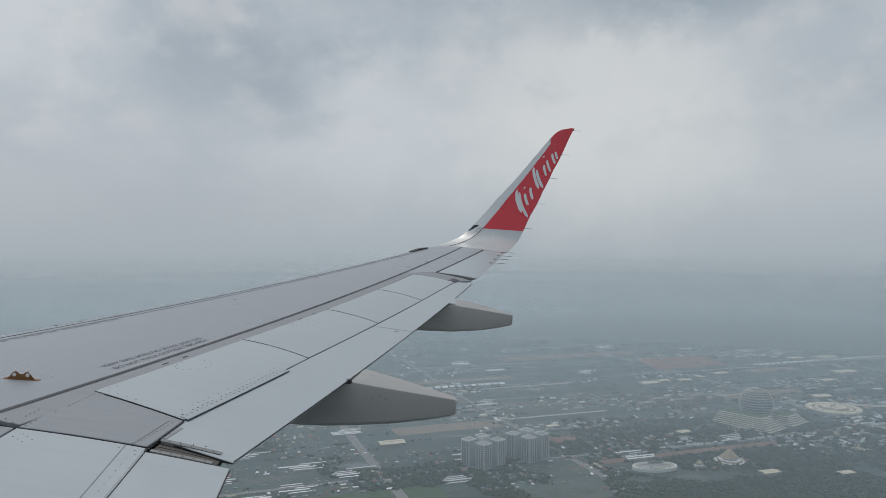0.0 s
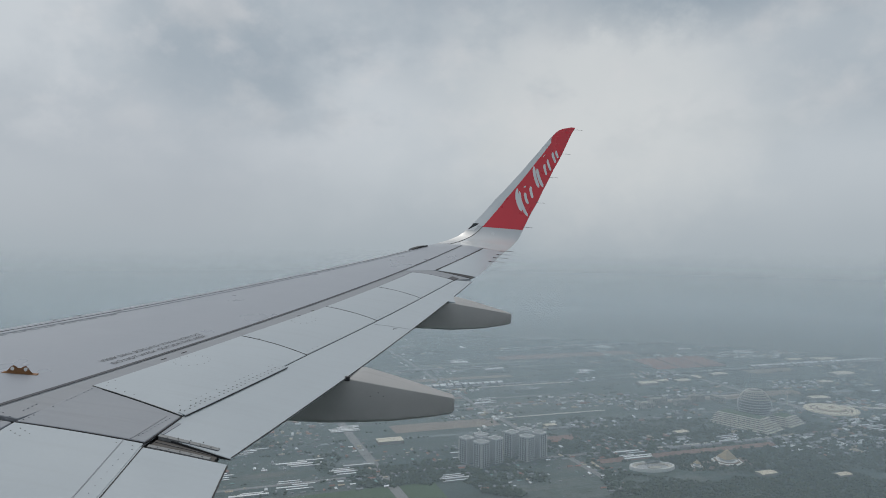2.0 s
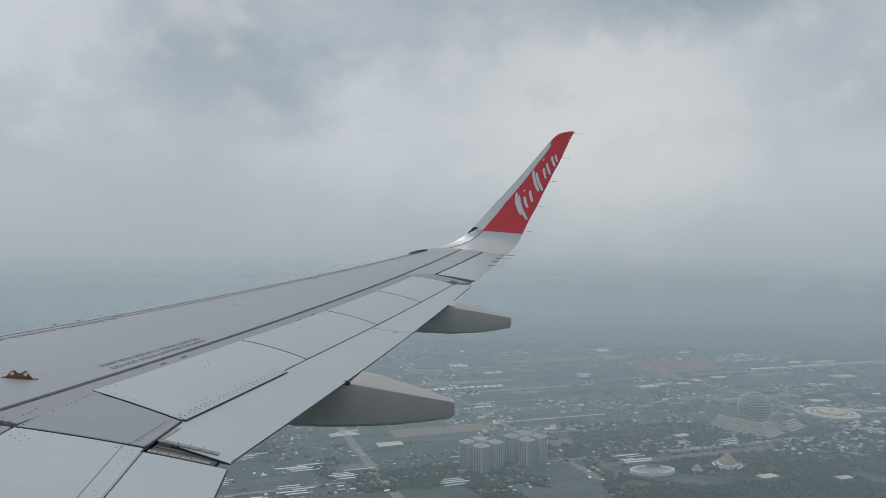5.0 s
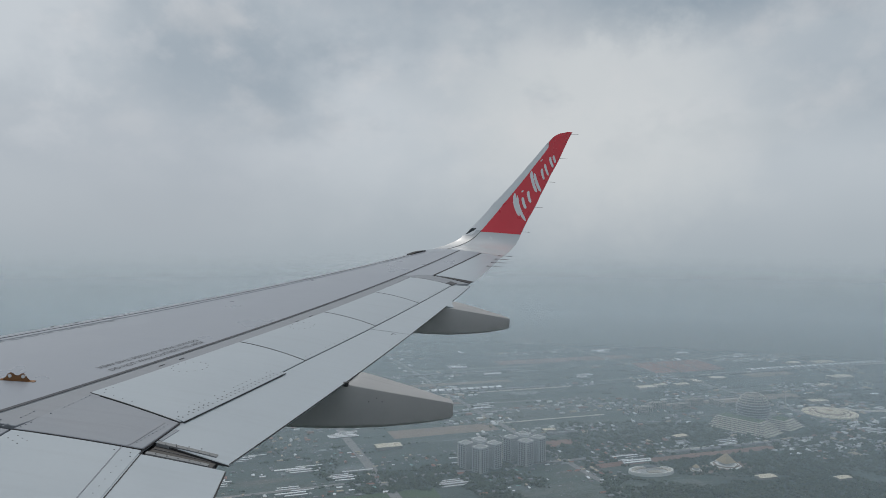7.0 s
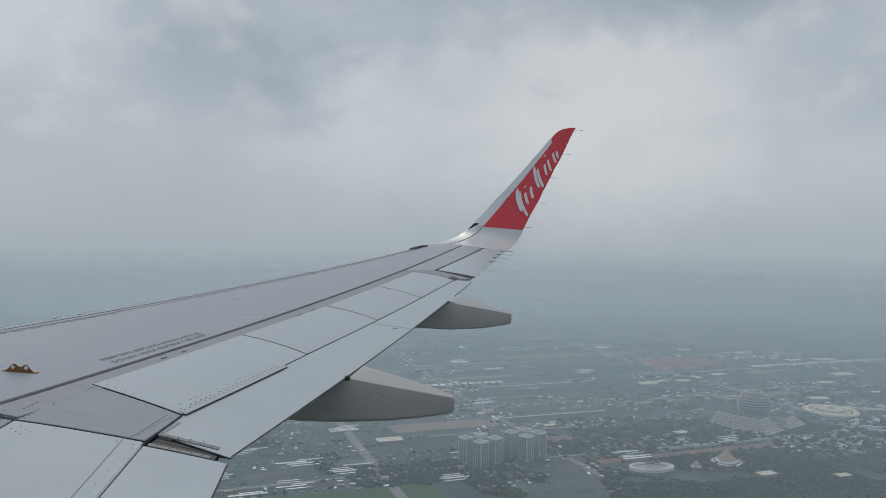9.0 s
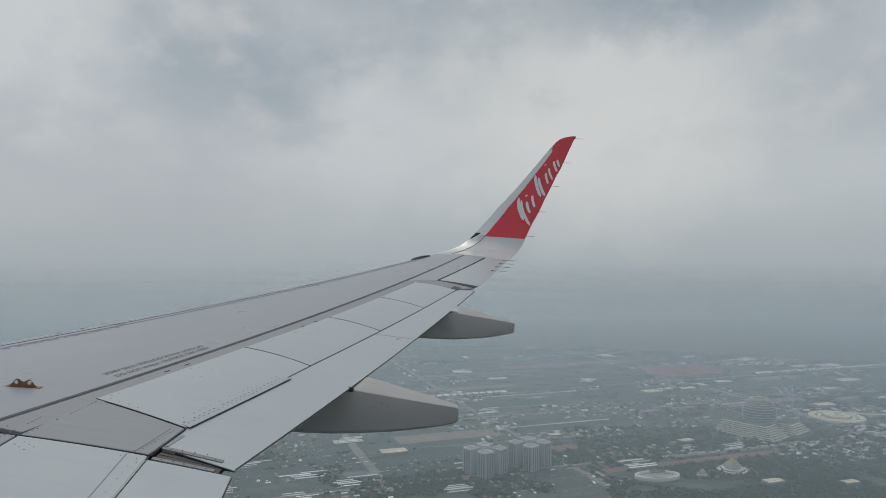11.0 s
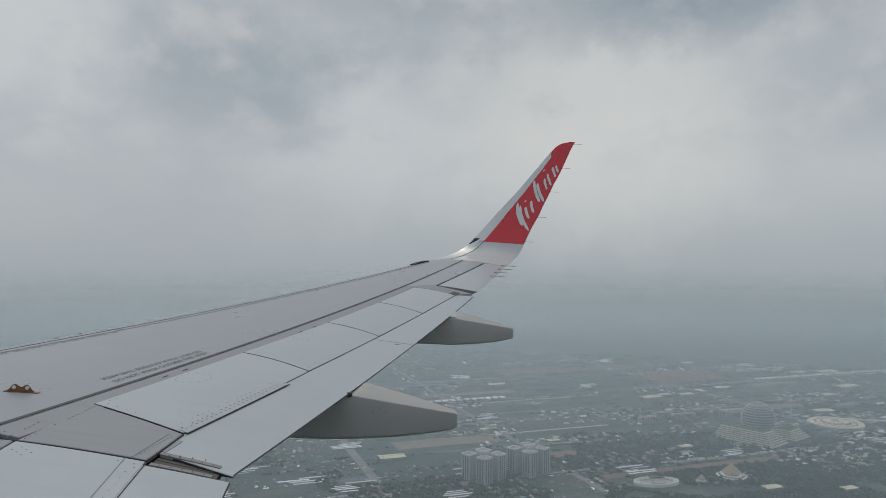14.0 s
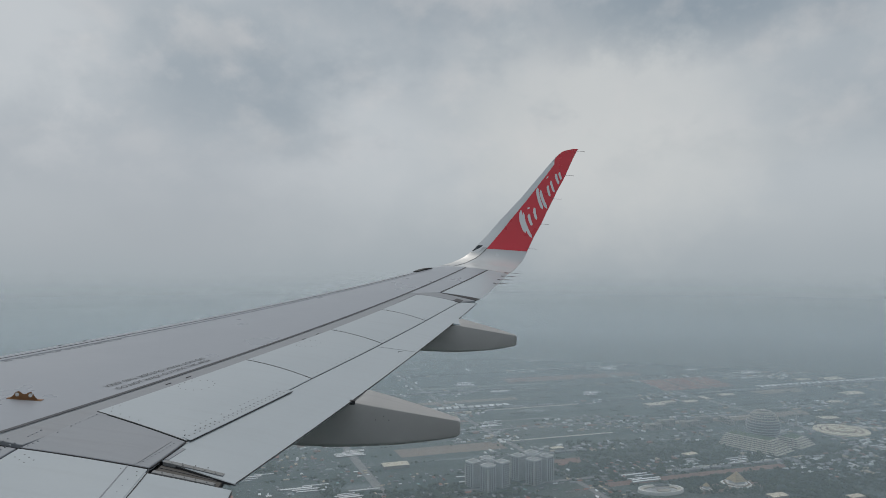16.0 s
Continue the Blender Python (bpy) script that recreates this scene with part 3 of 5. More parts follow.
def build_fairing(center, te_pt_y, z_te, tip_y, half, tip_zt, tip_zb, bot, label, ridge=0.055):
    """A canoe-shaped body under the wing; bot: (y, z) along its keel."""
    bm = bmesh.new()
    ys = [te_pt_y + 2.3, te_pt_y + 1.7, te_pt_y + 1.0, te_pt_y + 0.5, te_pt_y + 0.2, te_pt_y, te_pt_y - 0.03, te_pt_y - 0.07, te_pt_y - 0.15] + [te_pt_y - 0.15 + (tip_y - te_pt_y + 0.15) * k for k in (0.25, 0.5, 0.75, 0.9, 0.97, 1.0)]
    rings = []
    for y in ys:
        back = (y - te_pt_y) / (tip_y - te_pt_y)
        k = min(max(back, 0), 1)
        if y > te_pt_y:
            zt = min(wing_z(center, y) - 0.10, z_te - 0.03)
            w = half * (1 - 0.75 * max(0, (y - te_pt_y - 0.8) / 1.5) ** 1.5)
        else:
            zt = z_te + (tip_zt - z_te) * k
            w = half * (1 - 0.62 * k ** 1.35)
        zb = bot[0][1]
        for (y0, z0), (y1, z1) in zip(bot, bot[1:]):
            if y1 <= y <= y0:
                zb = z0 + (z1 - z0) * (y0 - y) / (y0 - y1)
        if y < bot[-1][0]:
            zb = bot[-1][1]
        if y > bot[0][0]:
            zb = bot[0][1] + (zt - 0.02 - bot[0][1]) * min(1, (y - bot[0][0]) / 1.2) ** 1.5
        if back > 0.985:
            zt, zb, w = zt - 0.012, zb + 0.012, w * 0.82
        h = zt - zb
        r = min(0.08 * w, 0.12 * h)
        pts = []
        tilt, peak = (ridge * (1 - k ** 1.4), 0.016 * (1 - k ** 4) * min(1.0, k / 0.06)) if y <= te_pt_y else (ridge * 0.8, 0.0)
        for cx, cz, a0 in ((w - r, zt + tilt - r, 0), (-(w - r), zt - r, 90)):
            for a in (0, 30, 60, 90):
                pts.append((cx + r * math.cos(radians(a0 + a)), cz + r * math.sin(radians(a0 + a))))
            if a0 == 0:
                pts += [(w * 0.45, zt + tilt * 0.73 + peak * 0.72), (0.0, zt + tilt * 0.5 + peak), (-w * 0.45, zt + tilt * 0.27 + peak * 0.72)]
        rb = min(0.3 * w, 0.2 * h)
        for cx, cz, a0 in ((-(w * 0.88 - rb), zb + rb, 180), (w * 0.88 - rb, zb + rb, 270)):
            for a in (0, 22, 45, 67, 90):
                pts.append((cx + rb * math.cos(radians(a0 + a)), cz + rb * math.sin(radians(a0 + a))))
        shear = -TE_SLOPE * (1 - k)      # the fairing's cuff follows the swept trailing edge
        rings.append([bm.verts.new((center + px, y + shear * px, pz)) for px, pz in pts])
    n = len(rings[0])
    for a, b in zip(rings, rings[1:]):
        for i in range(n):
            bm.faces.new((a[i], b[i], b[(i + 1) % n], a[(i + 1) % n]))
    bm.faces.new(rings[0])
    bm.faces.new(rings[-1][::-1])
    ob = part("flap_fairing", bm, M_FAIR, airliner, label, smooth=True)
    ob.data.set_sharp_from_angle(angle=radians(21))
    return ob


f1 = build_fairing(8.31, -7.65, 0.53, -8.56, 0.185, 0.392, 0.275,
                   [(-6.2, 0.12), (-7.05, 0.095), (-7.5, 0.105), (-8.0, 0.150), (-8.4, 0.212), (-8.56, 0.252)], "grey canoe-shaped fairing under the flap")
f2 = build_fairing(11.88, -8.615, 0.972, -9.445, 0.15, 0.862, 0.735,
                   [(-7.4, 0.57), (-8.1, 0.575), (-8.6, 0.582), (-9.05, 0.630), (-9.3, 0.683), (-9.445, 0.722)], "grey canoe-shaped fairing near the wing tip", 0.07)
f3 = build_fairing(4.0, -7.20, 0.20, -8.05, 0.2, 0.05, -0.1, [(-5.6, -0.25), (-6.6, -0.26), (-7.2, -0.22), (-8.05, -0.1)], "grey canoe-shaped fairing by the fuselage")
for fx, s0, y0, zt in ((f1, 8.10, -7.572, 0.585),):
    bm = bmesh.new()
    bmesh.ops.create_cube(bm, size=1, matrix=pose(s0 + 0.03, y0, zt - 0.055) @ Matrix.Diagonal((0.04, 0.05, 0.04, 1)))
    bevel_sharp(bm, 0.008)
    part("hinge_fitting", bm, M_SEAM, fx, "dark hinge fitting at the flap edge")
for dy, dz in ((0.0, 0.0), (-0.05, -0.03), (0.07, -0.035)):
    bm = bmesh.new()
    bmesh.ops.create_cone(bm, cap_ends=True, segments=10, radius1=0.0042, radius2=0.0042, depth=0.012, matrix=pose(8.128, -7.86 + dy, 0.42 + dz, 0, 90, 0))
    part("drain_hole", bm, M_SEAM, f1)

# ---- upturned winglet ----
PROF = [(15.6, 1.669), (16.2, 1.75), (16.75, 1.854), (17.12, 2.06), (17.36, 2.5), (17.5, 3.0), (17.68, 3.75), (17.9, 4.7)]
W_LE = [(0, -7.956), (1.0, -8.262), (1.64, -8.42), (2.25, -8.615), (2.91, -8.853), (3.52, -9.094), (4.11, -9.337), (4.78, -9.580), (5.27, -9.844), (5.67, -10.088), (6.06, -10.332), (6.37, -10.58), (6.59, -10.767), (6.74, -10.90), (6.83, -11.06), (6.87, -11.22)]
W_TE = [(0, -9.557), (1.0, -9.717), (1.65, -9.862), (2.1, -9.945), (2.58, -10.04), (3.38, -10.19), (4.18, -10.363), (5.15, -10.604), (5.86, -10.846), (6.4, -11.093), (6.87, -11.304)]


def prof_at(u):
    n = len(PROF) - 1
    i = min(int(u), n - 1)
    t = u - i
    p0, p1, p2, p3 = (Vector(PROF[min(max(k, 0), n)]) for k in (i - 1, i, i + 1, i + 2))
    return 0.5 * (2 * p1 + (p2 - p0) * t + (2 * p0 - 5 * p1 + 4 * p2 - p3) * t * t + (3 * p1 - p0 - 3 * p2 + p3) * t ** 3)


def winglet(u, fr, lift=0.0, side=1):
    """A point of the winglet: u from the wing tip to its top, fr from its leading to its trailing edge; side 1: the face towards the cabin."""
    p2 = prof_at(u)
    d = (prof_at(min(u + 0.02, 6.99)) - prof_at(u - 0.02)).normalized()
    n = Vector((-d.y, d.x))
    a, b = table(W_LE, u), table(W_TE, u)
    c = a - b
    y = a + (b - a) * fr
    f = min(max(fr, 0.0), 1.0)
    half = 0.30 * c * 0.2 * (math.sqrt(f) * 1.48 - 0.63 * f - 1.76 * f * f + 1.42 * f ** 3 - 0.51 * f ** 4) + 0.003
    k = min(max((2.4 - u) / 1.7, 0), 1)
    k = k * k * (3 - 2 * k)
    fade = (wing_z(p2.x, y) - p2.y) * k if u < 2.4 else 0.0
    if side > 0:
        off = half * 0.55 * (1 - k) + lift
    else:
        off = -(half * 1.2 + 0.004)
    return Vector((p2.x + n.x * off, y, p2.y + n.y * off + fade))


winglet_body = part("winglet", slab(lambda u, v: winglet(0.88 + 5.985 * u, v ** 1.5), lambda u, v: winglet(0.88 + 5.985 * u, v ** 1.5, 0, -1), 70, 22, 0), M_WINGTIP, airliner, "upturned grey and red winglet at the wing tip", smooth=True)


def wpatch(name, u0, u1, f0, f1, mat, lift=0.004, nu=40, nv=14, label="", parent=None):
    """A painted area of the winglet, f0 and f1 as functions of u."""
    def at(a, b, lf):
        u = u0 + (u1 - u0) * a
        return winglet(u, f0(u) + (f1(u) - f0(u)) * b, lf)
    return part(name, slab(lambda a, b: at(a, b, lift), lambda a, b: at(a, b, lift - 0.003), nu, nv, 0), mat, parent or winglet_body, label, smooth=True)


wpatch("red_panel", 3.36, 6.865, lambda u: 0.235 if u < 6.45 else max(0.02, 0.235 - (u - 6.45) * 1.6), lambda u: 0.995, M_RED, 0.004, 60, 16, "glossy red livery paint")
wpatch("edge_seam", 0.95, 3.42, lambda u: 0.225, lambda u: 0.238, M_SEAM, 0.003, 40, 1, "dark seam behind the leading edge")
wpatch("edge_strip", 1.2, 3.12, lambda u: 0.012, lambda u: 0.222, M_METAL, 0.003, 30, 6, "polished metal leading edge")
wpatch("edge_strip", 3.42, 6.5, lambda u: 0.01, lambda u: 0.232, M_WHITE, 0.003, 40, 6, "light grey erosion strip")
wpatch("lamp_lens", 3.20, 3.52, lambda u: 0.012, lambda u: 0.04 + 0.07 * min(1, max(0, (u - 3.20) / 0.25)), M_LENS, 0.007, 8, 4, "dark glass navigation lamp cover")
wpatch("lamp_frame", 3.13, 3.60, lambda u: 0.006, lambda u: 0.14, M_WHITE, 0.0045, 8, 4, "bright metal lamp frame")


# the white marks on the red paint: plain slanted strokes
def stroke(u0, f0, u1, f1, w0, w1):
    def mid(a):
        return u0 + (u1 - u0) * a, f0 + (f1 - f0) * a

    du, df = (u1 - u0), (f1 - f0)

    def at(a, b, lf):
        uu, ff = mid(a)
        w = w0 + (w1 - w0) * a
        e = math.sqrt(max(0.05, 1 - (2 * a - 1) ** 10))
        # widths in metres: along the height 1 unit of u is about 0.75 m, along the chord about 0.85 m
        ly, lx = df * 0.85, du * 0.75
        ln = math.hypot(lx, ly)
        return winglet(uu + (-ly / ln) * w * e * (b - 0.5) / 0.75, ff + (lx / ln) * w * e * (b - 0.5) / 0.85, lf)
    part("white_mark", slab(lambda a, b: at(a, b, 0.008), lambda a, b: at(a, b, 0.004), 10, 2, 0), M_WHITE, winglet_body)


for row in ((5.18, 0.29, 4.24, 0.77, 0.056, 0.054), (5.10, 0.40, 4.02, 0.96, 0.052, 0.056), (5.06, 0.56, 4.61, 0.81, 0.052, 0.050), (5.28, 0.60, 4.87, 0.84, 0.054, 0.046),
            (5.88, 0.26, 5.26, 0.85, 0.056, 0.054), (5.82, 0.42, 5.29, 0.95, 0.052, 0.056), (5.96, 0.56, 5.66, 0.86, 0.052, 0.040),
            (6.09, 0.55, 5.79, 0.93, 0.042, 0.040), (6.25, 0.57, 6.02, 0.93, 0.044, 0.040), (6.29, 0.67, 6.14, 0.92, 0.040, 0.036),
            (5.28, 0.44, 5.23, 0.47, 0.040, 0.040), (6.18, 0.32, 6.15, 0.36, 0.040, 0.040)):
    stroke(*row)


# ---- static wicks ----
def wick(p, length, radius=0.0035):
    bm = bmesh.new()
    m = Matrix.Translation(p) @ pose(0, -length / 2, 0, 90, 0, 0)
    bmesh.ops.create_cone(bm, cap_ends=True, segments=6, radius1=radius * 0.6, radius2=radius, depth=length, matrix=m)
    bmesh.ops.create_cone(bm, cap_ends=True, segments=6, radius1=radius * 1.3, radius2=radius * 1.3, depth=0.05, matrix=Matrix.Translation(p) @ pose(0, 0, 0, 90, 0, 0))
    part("static_wick", bm, M_WICK, airliner, "", smooth=True)


for u in (6.80, 6.24, 5.60, 4.70, 3.50):
    wick(winglet(u, 0.985, 0.004), 0.19)
for s in (14.99, 15.41, 15.77, 16.16):
    wick(top(s, te_y(s) + 0.06, 0.012), 0.26, 0.005)


# ---- fuselage shell with the cabin window that the camera looks through ----
def build_fuselage():
    """A plain barrel with its ends closed; one window opening goes through the shell."""
    R, CZ = 1.975, 1.45
    wy, wz, hw, hh = -8.28, 1.82, 0.19, 0.17
    ys = [-15.0, -13, -11, -9.5, -8.8, wy - hw, wy + hw, -7.6, -6, -4, -2, 0.5]
    th = [2 * math.pi * i / 96 for i in range(96)]
    a_lo, a_hi = math.asin((wz - hh - CZ) / R), math.asin((wz + hh - CZ) / R)
    th = sorted([t for t in th if not (a_lo - 0.02 < t < a_hi + 0.02)] + [a_lo, a_hi])
    bm = bmesh.new()
    rings = {}
    for k, r in enumerate((R, R - 0.09)):
        for i, y in enumerate(ys):
            for j, t in enumerate(th):
                rings[k, i, j] = bm.verts.new((r * math.cos(t), y, CZ + r * math.sin(t)))
    n = len(th)
    jw, iw = th.index(a_lo), 5
    for k in (0, 1):
        for i in range(len(ys) - 1):
            for j in range(n):
                if i == iw and j == jw:
                    continue
                q = (rings[k, i, j], rings[k, i + 1, j], rings[k, i + 1, (j + 1) % n], rings[k, i, (j + 1) % n])
                bm.faces.new(q)
    c = [(iw, jw), (iw + 1, jw), (iw + 1, jw + 1), (iw, jw + 1)]
    for (i0, j0), (i1, j1) in zip(c, c[1:] + c[:1]):
        bm.faces.new((rings[0, i0, j0], rings[0, i1, j1], rings[1, i1, j1], rings[1, i0, j0]))
    for i in (0, len(ys) - 1):
        for k in (0, 1):
            bm.faces.new([rings[k, i, j] for j in range(n)])
    part("fuselage", bm, M_FUSE, airliner, "plain white fuselage barrel with a window opening", smooth=True)


build_fuselage()

# ======== the ground far below ========
E1, E2 = Vector((0.31, -0.951)), Vector((0.951, 0.31))      # directions of the canals and of the cross roads
ORIGIN = Vector((1300.0, 0.0))


def town(a, b):
    """Place from metres along the canals (a) and away from the flight path (b)."""
    return ORIGIN + E1 * a + E2 * b


TURN = math.degrees(math.atan2(E1.y, E1.x))


def ground_material():
    m = bpy.data.materials.new("fields_and_scrub")
    m.use_nodes = True
    t, L = m.node_tree, m.node_tree.links
    b = t.nodes["Principled BSDF"]
    b.inputs["Roughness"].default_value = 0.9
    co = t.nodes.new("ShaderNodeTexCoord")
    mp = t.nodes.new("ShaderNodeMapping")
    mp.inputs["Rotation"].default_value = (0, 0, radians(-TURN))
    L.new(co.outputs["Object"], mp.inputs[0])

    def noisy(sc, det, stretch=(1, 1, 1)):
        m2 = t.nodes.new("ShaderNodeMapping")
        m2.inputs["Scale"].default_value = stretch
        L.new(mp.outputs[0], m2.inputs[0])
        n = t.nodes.new("ShaderNodeTexNoise")
        n.inputs["Scale"].default_value, n.inputs["Detail"].default_value, n.inputs["Roughness"].default_value = sc, det, 0.62
        L.new(m2.outputs[0], n.inputs["Vector"])
        return n.outputs["Fac"]

    def rng(x, a, c, lo=0.0, hi=1.0):
        n = t.nodes.new("ShaderNodeMapRange")
        for k, q in zip(("From Min", "From Max", "To Min", "To Max"), (a, c, lo, hi)):
            n.inputs[k].default_value = q
        L.new(x, n.inputs[0])
        return n.outputs[0]

    def mix(f, a, c):
        n = t.nodes.new("ShaderNodeMix")
        n.data_type = "RGBA"
        for s, q in ((n.inputs[0], f), (n.inputs[6], a), (n.inputs[7], c)):
            if isinstance(q, tuple):
                s.default_value = (*q, 1)
            elif isinstance(q, float):
                s.default_value = q
            else:
                L.new(q, s)
        return n.outputs[2]

    br = t.nodes.new("ShaderNodeTexBrick")
    br.offset, br.squash = 0.37, 1.0
    for k, q in (("Scale", 1.0), ("Mortar Size", 2.0), ("Brick Width", 310.0), ("Row Height", 58.0), ("Bias", 0.0), ("Mortar Smooth", 0.3)):
        br.inputs[k].default_value = q
    br.inputs["Color1"].default_value, br.inputs["Color2"].default_value, br.inputs["Mortar"].default_value = (0, 0, 0, 1), (1, 1, 1, 1), (0.35, 0.35, 0.35, 1)
    L.new(mp.outputs[0], br.inputs["Vector"])
    plot = mix(rng(br.outputs["Color"], 0.0, 1.0), (0.044, 0.072, 0.066), (0.100, 0.122, 0.112))
    big, mid, fine = noisy(0.0016, 4, (0.45, 1.3, 1)), noisy(0.008, 5, (0.4, 1.4, 1)), noisy(0.06, 4)
    col = mix(rng(big, 0.42, 0.62), plot, (0.045, 0.072, 0.072))
    col = mix(rng(mid, 0.55, 0.72, 0.0, 0.65), col, (0.155, 0.135, 0.118))
    col = mix(rng(mid, 0.30, 0.42, 0.75, 0.0), col, (0.032, 0.050, 0.036))
    col = mix(rng(fine, 0.48, 0.7, 0.0, 0.6), col, (0.034, 0.050, 0.038))
    col = mix(rng(noisy(0.13, 3, (0.5, 1.6, 1)), 0.60, 0.74, 0.0, 0.55), col, (0.20, 0.195, 0.18))
    L.new(col, b.inputs["Base Color"])
    return m


bm = bmesh.new()
bmesh.ops.create_circle(bm, cap_ends=True, segments=128, radius=4960)
ground = part("ground", bm, ground_material(), None)
tagged(ground, "flat hazy plain of dark green fields and scrub", "ground", kind="structure")

M_ROAD = material("worn_asphalt_road", (0.22, 0.22, 0.215), 0.9, vary=0.15, scale=0.02, fine=0.4, bump=0)
M_WATER = material("murky_canal_water", (0.10, 0.125, 0.125), 0.25, vary=0.1, scale=0.02, fine=0.3, bump=0)
M_SOIL = material("bare_tan_soil", (0.235, 0.19, 0.155), 0.95, vary=0.2, scale=0.02, fine=0.3, bump=0)
M_BRICKSOIL = material("reddish_bare_soil", (0.22, 0.14, 0.115), 0.95, vary=0.2, scale=0.02, fine=0.3, bump=0)
M_PALE = material("pale_concrete", (0.50, 0.47, 0.41), 0.85, vary=0.12, scale=0.05, fine=0.6, bump=0)
M_GREEN = material("mown_grass", (0.06, 0.10, 0.05), 0.95, vary=0.2, scale=0.02, fine=0.3, bump=0)


def ribbon(name, pts, width, z, mat, label, kind="structure"):
    """A flat road, canal or lot along a line of points, slightly uneven in width."""
    verts, faces = [], []
    P = [Vector(q) for q in pts]
    for i, q in enumerate(P):
        d = (P[min(i + 1, len(P) - 1)] - P[max(i - 1, 0)]).normalized()
        n = Vector((-d.y, d.x)) * width * 0.5
        for s in (1, -1):
            for h in (z, z - 0.4):
                verts.append((q.x + s * n.x, q.y + s * n.y, h))
    for i in range(len(P) - 1):
        k = 4 * i
        faces += [(k, k + 4, k + 6, k + 2), (k, k + 1, k + 5, k + 4), (k + 2, k + 6, k + 7, k + 3)]
    ob = put(name, mesh_from(name, verts, faces, mat))
    bm2 = bmesh.new()
    bm2.from_mesh(ob.data)
    bmesh.ops.recalc_face_normals(bm2, faces=bm2.faces)
    for fc in bm2.faces:
        if abs(fc.normal.z) > 0.9 and fc.normal.z < 0:
            fc.normal_flip()
    bm2.to_mesh(ob.data)
    bm2.free()
    return tagged(ob, label, "road" if "road" in name else ("canal" if "canal" in name else "lot"), kind=kind)


random.seed(11)
CANALS = [95, 330, 560, 830, 1120, 1500, 1900, 2350, 2900]
CROSS = [-620, -60, 335, 1180, 1900, 2700]


def line_pts(fixed, lo, hi, along_a, wob=6.0):
    out, k = [], 0
    n = max(2, int((hi - lo) / 120))
    for i in range(n + 1):
        x = lo + (hi - lo) * i / n
        f = fixed + wob * math.sin(x * 0.004 + fixed)
        out.append(town(x, f) if along_a else town(f, x))
    return out


for i, b in enumerate(CANALS):
    hi = 1700 + b * 0.65
    lo = -900 - b * 0.5
    ribbon("canal" if i % 2 else "road", line_pts(b, lo, hi, True), 13 if i % 2 else 11, 0.35 if i % 2 else 0.5, M_WATER if i % 2 else M_ROAD,
           "long murky canal between fields" if i % 2 else "pale asphalt road lined with houses")
for i, a in enumerate(CROSS):
    ribbon("road", line_pts(a, -350, 3250, False), 20 if i % 2 else 14, 0.75, M_ROAD, "straight road running out across the plain")

bare_plots = []
for a0, a1, b, w, mat, label in ((40, 310, 408, 70, M_SOIL, "bare tan building plot"), (380, 845, 44, 26, M_BRICKSOIL, "long reddish strip of bare soil"), (1440, 1640, 800, 80, M_SOIL, "tan bare plot"), (360, 440, 225, 40, M_BRICKSOIL, "reddish bare plot"), 
                                 (-250, 20, -20, 90, M_GREEN, "green playing field"), (1000, 1350, 480, 60, M_SOIL, "tan dirt strip"), (-100, 320, 690, 30, M_BRICKSOIL, "brownish fallow field"), (150, 600, 960, 40, M_SOIL, "pale dry field"), (700, 1300, 1300, 90, M_BRICKSOIL, "brownish fallow field")):
    ribbon("field", [town(a0, b), town((a0 + a1) / 2, b + 3), town(a1, b)], w, 0.25, mat, label)
    bare_plots += [(town(a0 + (k + 0.5) * w * 0.7, b), w * 0.48) for k in range(int((a1 - a0) / (w * 0.7)))]

for a0, a1, b, w in ((345, 640, 436, 9), (300, 740, 808, 11), (800, 1200, 494, 10), (560, 870, 92, 7)):
    ribbon("lane_road", [town(a0, b), town((a0 + a1) / 2, b + 1), town(a1, b)], w, 0.62, M_PALE, "pale straight lane across the plain")
M_PALEFIELD = material("pale_stubble", (0.185, 0.195, 0.175), 0.95, vary=0.2, scale=0.02, fine=0.3, bump=0)
random.seed(15)
for i in range(26):
    b = random.uniform(150, 2300)
    a = random.uniform(-500, 1200 + 0.5 * b)
    ln = random.uniform(120, 520)
    ribbon("field", [town(a, b), town(a + ln / 2, b + 2), town(a + ln, b)], random.uniform(7, 26), 0.15 + 0.002 * i, M_PALEFIELD if i % 3 else M_WATER, "narrow pale strip of stubble" if i % 3 else "long narrow fish pond")


def pond(q, ra, rb, label):
    bm = bmesh.new()
    bmesh.ops.create_cone(bm, cap_ends=True, segments=40, radius1=1, radius2=1, depth=1, matrix=pose(q.x, q.y, 0, 0, 0, TURN) @ Matrix.Diagonal((ra, rb, 0.5, 1)))
    for v in bm.verts:
        k = 1 + 0.12 * noise.noise(v.co * 0.03)
        v.co.x, v.co.y = q.x + (v.co.x - q.x) * k, q.y + (v.co.y - q.y) * k
    tagged(part("pond", bm, M_WATER, None), label, "pond", kind="structure")


pond(town(560, 760), 62, 24, "pale oval pond among fields")
pond(town(437, 165), 46, 17, "pale oval pond among fields")
pond(town(180, -10), 40, 30, "murky round pond among trees")
pond(town(1150, 980), 55, 20, "pale oval pond among fields")

